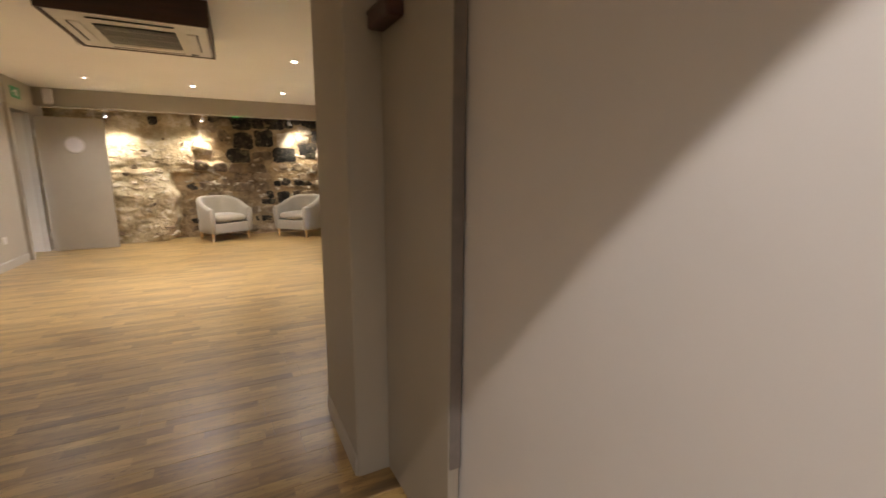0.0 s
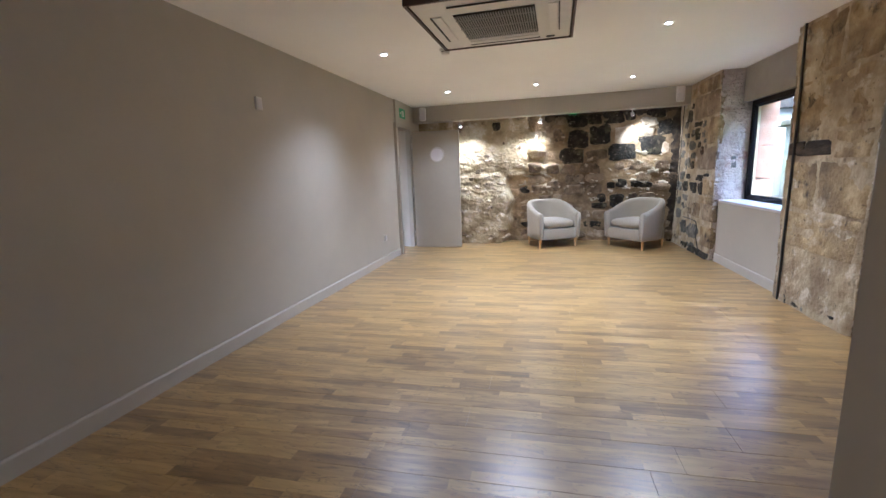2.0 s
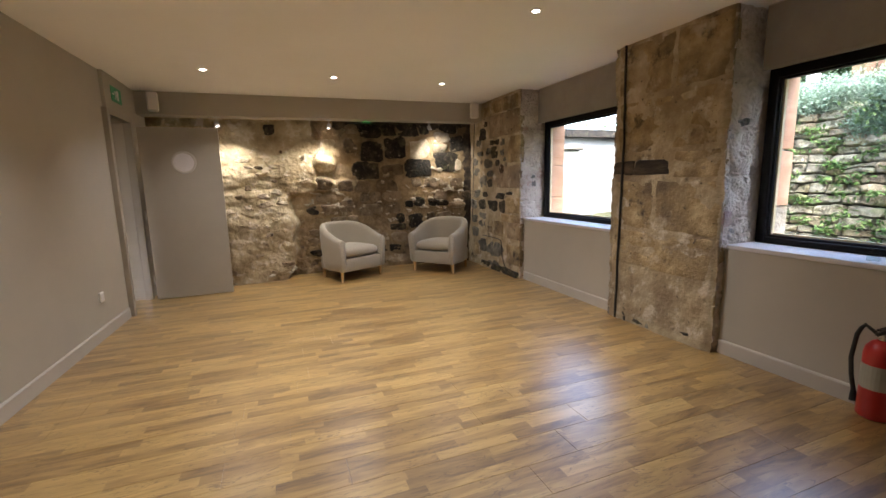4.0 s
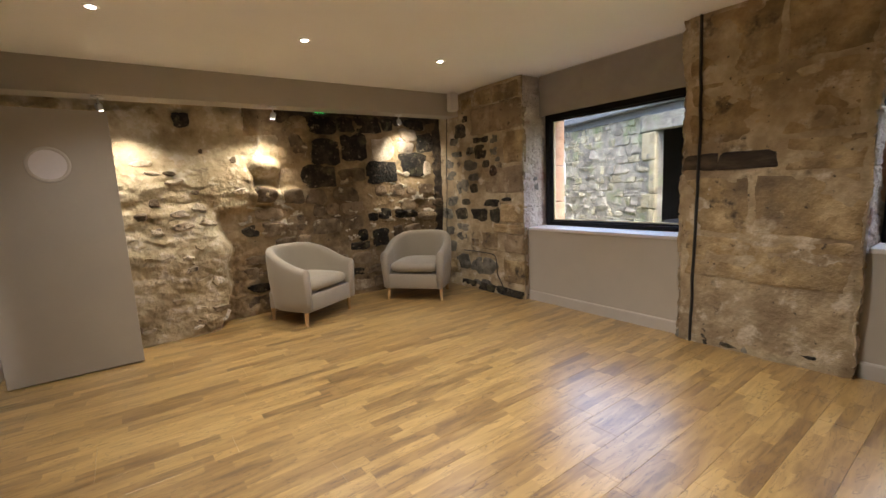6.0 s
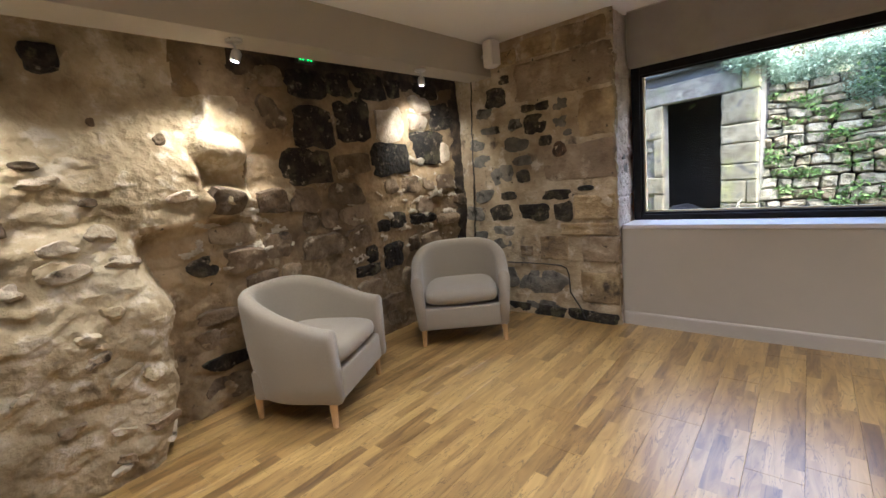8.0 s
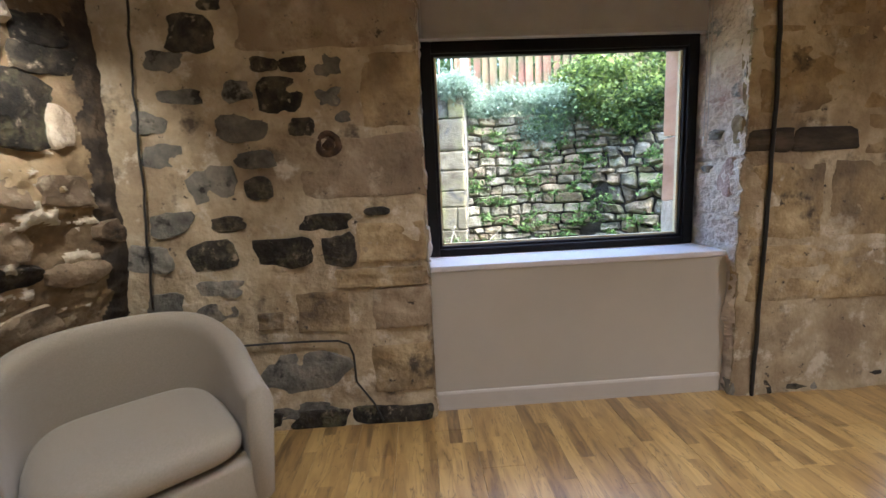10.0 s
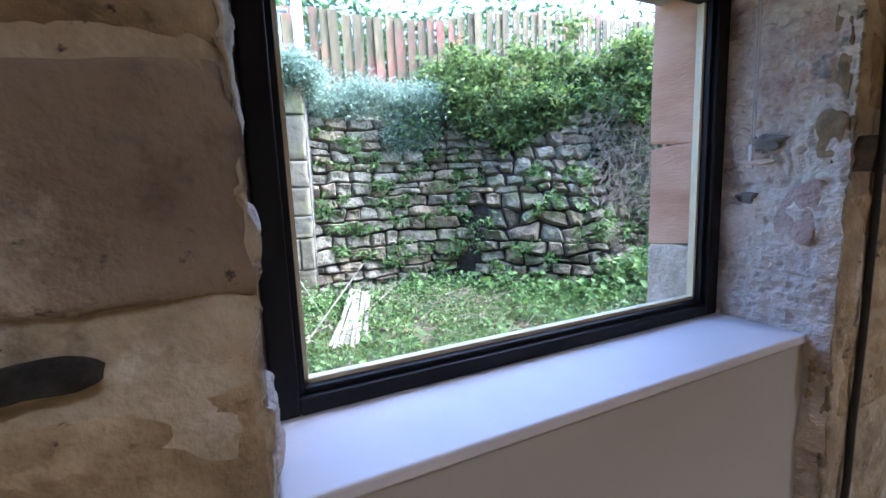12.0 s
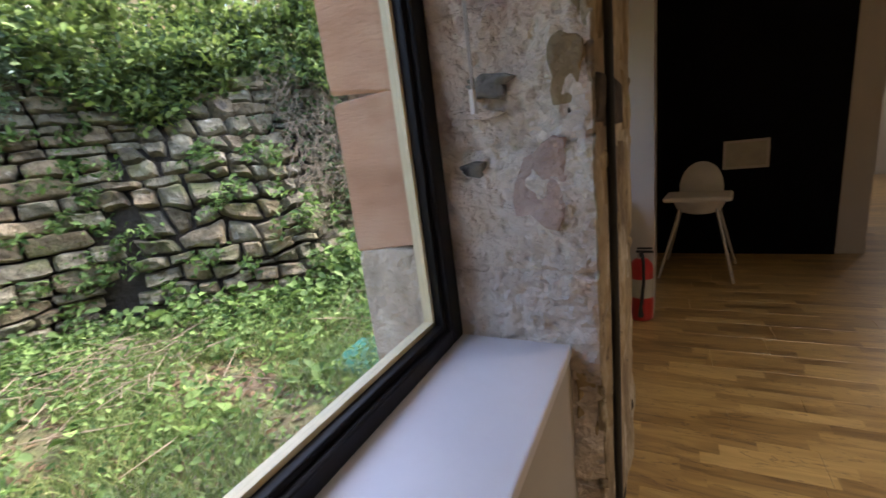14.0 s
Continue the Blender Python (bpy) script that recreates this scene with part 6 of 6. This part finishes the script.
setting("house_north_wall", box_bm(3.0, 3.09, 8.9, 30, 0.0, 5.0), M_QUOIN, "outer stone wall of the house")


# fence on the bank
fence = holder("wooden_fence", Matrix(), "weathered vertical board fence on top of the bank", "fence")


def fence_x(y):
    return 7.75 + 0.12 * (y - 6.0)


def build_fence():
    rng = random.Random(13)
    me = mesh_of("fence_board", [(sx * 0.009, sy * 0.067, z) for z in (0, 1) for sx in (-1, 1) for sy in (-1, 1)], [(0, 1, 3, 2), (4, 6, 7, 5), (0, 4, 5, 1), (2, 3, 7, 6), (0, 2, 6, 4), (1, 5, 7, 3)], M_FENCE)
    y = 1.0
    while y < 8.0:
        x = fence_x(y)
        ob = bpy.data.objects.new("board", me)
        scene.collection.objects.link(ob)
        ob.parent = fence
        ob.matrix_local = pose(x, y, ground_z(x, y) - 0.03, rng.uniform(-1.5, 1.5), 0, 7) @ Matrix.Diagonal((1, rng.uniform(0.9, 1.1), rng.uniform(1.28, 1.36), 1))
        y += 0.15
    for z in (0.35, 1.05):
        a, b = (fence_x(1.0), 1.0), (fence_x(8.0), 8.0)
        part("rail", rod_bm((a[0] + 0.03, a[1], ground_z(*a) + z), (b[0] + 0.03, b[1], ground_z(*b) + z), 0.03, sides=4), M_FENCE, fence)


# canes and slats thrown down on the grass
def throw_canes():
    rng = random.Random(3)
    b = holder("slat_bundle", Matrix(), "bundle of bleached wooden slats lying on the grass", "slats")
    for i in range(13):
        f = i / 12
        p0 = Vector((4.90 + rng.uniform(-0.05, 0.05), 7.62 + 0.26 * f, 0))
        p1 = Vector((5.80 + rng.uniform(-0.12, 0.06), 7.34 + 0.16 * f, 0))
        p0.z, p1.z = yard_z(p0.x, p0.y) + 0.05 + rng.uniform(0, 0.02), yard_z(p1.x, p1.y) + 0.16 + rng.uniform(0, 0.05)
        d = p1 - p0
        ob = part("slat", box_bm(-0.5, 0.5, -0.014, 0.014, -0.003, 0.003), M_CANE, b)
        ob.matrix_local = Matrix.Translation((p0 + p1) / 2) @ d.to_track_quat("X", "Z").to_matrix().to_4x4() @ pose(0, 0, 0, rng.uniform(-25, 25), 0, 0) @ Matrix.Diagonal((d.length, 1, 1, 1))
    for a, c in (((5.30, 8.16), (6.12, 7.93, 0.66)), ((5.52, 7.78), (6.14, 7.98, 0.63)), ((5.15, 8.02), (6.22, 7.25, 0.60)), ((5.2, 7.75), (6.22, 6.75, 0.42)), ((5.7, 7.7), (6.2, 6.9, 0.36)), ((4.6, 8.5), (5.6, 8.45, 0.3)),
                 ((5.9, 8.1), (5.2, 8.75, 0.25)), ((5.3, 7.2), (5.9, 6.7, 0.3)), ((4.2, 8.0), (4.9, 7.7, 0.16)), ((5.6, 8.4), (5.9, 8.9, 0.22)), ((4.9, 8.75), (5.5, 9.1, 0.2))):
        ob = tagged(part("cane", rod_bm((a[0], a[1], yard_z(*a) + 0.03), c, 0.0085, 0.006, 8), M_CANE, None), "bleached garden cane lying in the weeds", "cane", "garden canes")


throw_canes()


# ---- plants ----
def grow():
    r = np.random.default_rng(9)

    def clump(n, c, s):
        return r.normal(size=(n, 3)) * np.array(s) + np.array(c)

    # silvery trailing plant on the wall head
    pts = []
    for _ in range(70):
        y = r.uniform(6.15, 7.95)
        c = (wall_base(y) + r.uniform(0.12, 0.55), y, 2.20 + r.uniform(0.0, 0.30))
        pts.append(clump(300, c, (0.10, 0.10, 0.07)))
    for _ in range(22):
        y = r.uniform(6.35, 6.9)
        z = r.uniform(1.86, 2.2)
        pts.append(clump(110, (wall_base(y) + 0.13 * z - 0.06, y, z), (0.045, 0.075, 0.09)))
    for _ in range(24):
        y = r.uniform(7.62, 8.1)
        pts.append(clump(240, (6.08 + r.uniform(-0.06, 0.22) + (y - 7.7) * 0.25, y, 2.40 + r.uniform(0, 0.22)), (0.07, 0.08, 0.06)))
    foliage("trailing_plant", np.concatenate(pts), 0.020, M_SILVER, "pale silvery trailing plant spilling over the wall head", long=2.0, seed=1)
    # green shrubs on the bank
    pts, ivy = [], []
    for _ in range(120):
        y = r.uniform(2.6, 6.2)
        over = r.uniform(-0.35, 0.9)
        z = 2.20 + r.uniform(-0.05, 0.5) - (0.15 * r.random() if over < 0 else 0)
        pts.append(clump(190, (wall_base(y) + 0.28 + over, y, z + 0.20 * abs(r.normal())), (0.09, 0.10, 0.065)))
    for _ in range(26):
        y = r.uniform(5.0, 5.95)
        z = 2.25 - r.random() * (0.52 - 0.7 * abs(y - 5.62))
        pts.append(clump(150, (wall_base(y) + 0.13 * z - 0.10, y, z), (0.06, 0.08, 0.065)))
    foliage("bank_shrub", np.concatenate(pts), 0.043, M_NEWLEAF, "fresh green shrubs hanging over the dry-stone wall", seed=2)
    for _ in range(46):
        y = r.uniform(3.2, 4.9)
        z = r.uniform(0.5, 2.2)
        ivy.append(clump(38, (wall_base(y) + 0.13 * z - 0.08, y, z), (0.05, 0.12, 0.12)))
    for _ in range(40):
        y = r.uniform(4.5, 6.6)
        ivy.append(clump(60, (wall_base(y) + 0.2 + r.uniform(-0.2, 0.5), y, 2.0 + r.uniform(0, 0.35)), (0.12, 0.14, 0.10)))
    foliage("ivy", np.concatenate(ivy), 0.036, M_IVY, "dark ivy creeping over the dry-stone wall", seed=3)
    # weeds along the wall foot and in the yard
    pts = []
    for _ in range(150):
        y = r.uniform(3.9, 8.3)
        x = wall_base(y) - abs(r.normal()) * 0.45 - 0.05
        x -= heap_bulge(y, 0.1)
        pts.append(clump(44, (x, y, yard_z(x, y) + r.uniform(0.03, 0.17)), (0.11, 0.11, 0.05)))
    for _ in range(150):
        x, y = r.uniform(3.3, 6.0), r.uniform(4.0, 9.5)
        pts.append(clump(20, (x, y, yard_z(x, y) + 0.05), (0.10, 0.10, 0.03)))
    for _ in range(360):
        x, y = r.uniform(3.3, 6.1), r.uniform(4.0, 9.5)
        pts.append(clump(34, (x, y, yard_z(x, y) + 0.045), (0.11, 0.11, 0.035)))
    pts = np.concatenate(pts)
    foliage("yard_weeds", pts, 0.030, M_LEAF, "leafy weeds covering the yard", long=1.3, seed=4)
    pts = []
    for _ in range(125):
        y = r.uniform(3.7, 5.0) if r.random() < 0.62 else r.uniform(5.0, 6.7)
        x = wall_base(y) - heap_bulge(y, 0.1) - abs(r.normal()) * 0.22
        pts.append(clump(15, (x, y, yard_z(x, y) + r.uniform(0.04, 0.46 if y < 5.0 else 0.20)), (0.08, 0.10, 0.06)))
    for _ in range(70):
        x, y = r.uniform(3.5, 5.7), r.uniform(4.2, 9.2)
        pts.append(clump(9, (x, y, yard_z(x, y) + 0.07), (0.08, 0.08, 0.03)))
    foliage("bramble", np.concatenate(pts), 0.066, M_LEAF, "bright broad bramble and dock leaves round the foot of the stones", long=1.25, up=0.8, seed=14)
    pts = []
    for _ in range(52):
        y, z = r.uniform(5.9, 7.7), r.uniform(0.3, 2.0)
        pts.append(clump(34, (wall_base(y) + 0.13 * z - 0.04, y, z), (0.03, 0.07, 0.035)))
    for _ in range(40):
        y, z = r.uniform(4.6, 6.2), r.uniform(0.2, 1.8)
        pts.append(clump(34, (wall_base(y) + 0.13 * z - heap_bulge(y, z) - 0.04, y, z), (0.03, 0.06, 0.05)))
    foliage("joint_weeds", np.concatenate(pts), 0.034, M_LEAF, "small weeds growing in the stone joints", long=1.8, seed=5)
    d = np.stack([r.uniform(3.3, 6.2, 5200), r.uniform(3.9, 9.6, 5200), np.zeros(5200)], axis=1)
    for q in d:
        q[2] = yard_z(q[0], q[1]) + 0.012
    foliage("leaf_litter", d, 0.035, M_DRYLEAF, "dead leaves scattered among the weeds", up=2.0, long=1.8, seed=6)
    g = np.stack([r.uniform(3.25, 6.2, 60000), r.uniform(3.6, 9.8, 60000), np.zeros(60000)], axis=1)
    keep = np.array([noise.noise(Vector((x * 1.5, y * 1.5, 8))) > -0.12 for x, y, _ in g])
    g = g[keep]
    for q in g:
        q[2] = yard_z(q[0], q[1]) - 0.005
    blades("yard_grass", g, 0.115, M_GRASS, "tufty green grass in the yard", 0.5, 0.0035, seed=7)
    t = np.stack([r.uniform(5.8, 7.6, 6000), r.uniform(1.5, 5.0, 6000), np.zeros(6000)], axis=1)
    for q in t:
        q[0] = wall_base(q[1]) + 0.5 + r.uniform(0, 2.0)
        q[2] = ground_z(q[0], q[1]) - 0.01
    blades("bank_grass", t, 0.34, M_GRASS, "long bright grass on the bank", 0.3, 0.007, seed=8)
    # bare stems hanging on the wall and standing in the yard
    rr = random.Random(8)
    segs = []
    for _ in range(230):
        y, z = rr.uniform(3.6, 4.75), rr.uniform(1.2, 2.35)
        p = Vector((wall_base(y) + 0.13 * z - 0.08 - max(0.0, heap_bulge(y, z) - 0.02), y, z))
        for _ in range(6):
            q = p + Vector((rr.uniform(-0.05, 0.035), rr.uniform(-0.12, 0.12), rr.uniform(-0.16, 0.03)))
            segs.append((p, q))
            p = q
    sticks("bare_stems", segs, 0.0045, M_TWIG, "tangled bare brown stems on the wall", "stems")
    segs = []
    for _ in range(420):
        x, y = rr.choice(((rr.uniform(4.2, 6.0), rr.uniform(4.4, 9.2)), (rr.gauss(5.6, 0.35), rr.gauss(8.75, 0.35)), (rr.gauss(5.5, 0.3), rr.gauss(6.6, 0.4))))
        p = Vector((x, y, yard_z(x, y) + rr.uniform(0, 0.06)))
        for _ in range(2):
            q = p + Vector((rr.uniform(-0.25, 0.25), rr.uniform(-0.25, 0.25), rr.uniform(-0.03, 0.09)))
            segs.append((p, q))
            p = q
    sticks("fallen_twigs", segs, 0.0035, M_TWIG, "dead brown twigs lying among the weeds", "twigs")
    # a thin sapling on the bank
    sap = holder("sapling", pose(6.25, 5.45, 2.1), "thin pale sapling standing among the shrubs", "sapling")
    part("trunk", rod_bm((0, 0, -0.3), (0.02, 0.03, 0.95), 0.014, 0.007, 8), M_TWIG, sap)
    for z, dx, dy in ((0.4, 0.1, 0.16), (0.55, -0.08, -0.2), (0.7, 0.05, 0.18), (0.8, 0.0, -0.16)):
        part("limb", rod_bm((0.01, 0.012, z), (dx, dy, z + 0.26), 0.006, 0.003, 6), M_TWIG, sap)


def far_trees():
    r = np.random.default_rng(44)
    pts = []
    for _ in range(190):
        c = np.array([r.uniform(10, 14), r.uniform(-6, 15), r.uniform(2.4, 4.9)])
        pts.append(r.normal(size=(330, 3)) * np.array((0.7, 0.9, 0.6)) + c)
    foliage("far_trees", np.concatenate(pts), 0.12, M_IVY, "hazy tree crowns beyond the fence", "trees", seed=12)


grow()
far_trees()

# ---- stones, fence boards and floor boards last ----
build_north()
build_piers()
build_cairn()
build_store()
build_fence()
build_drystone()
lay_floor()
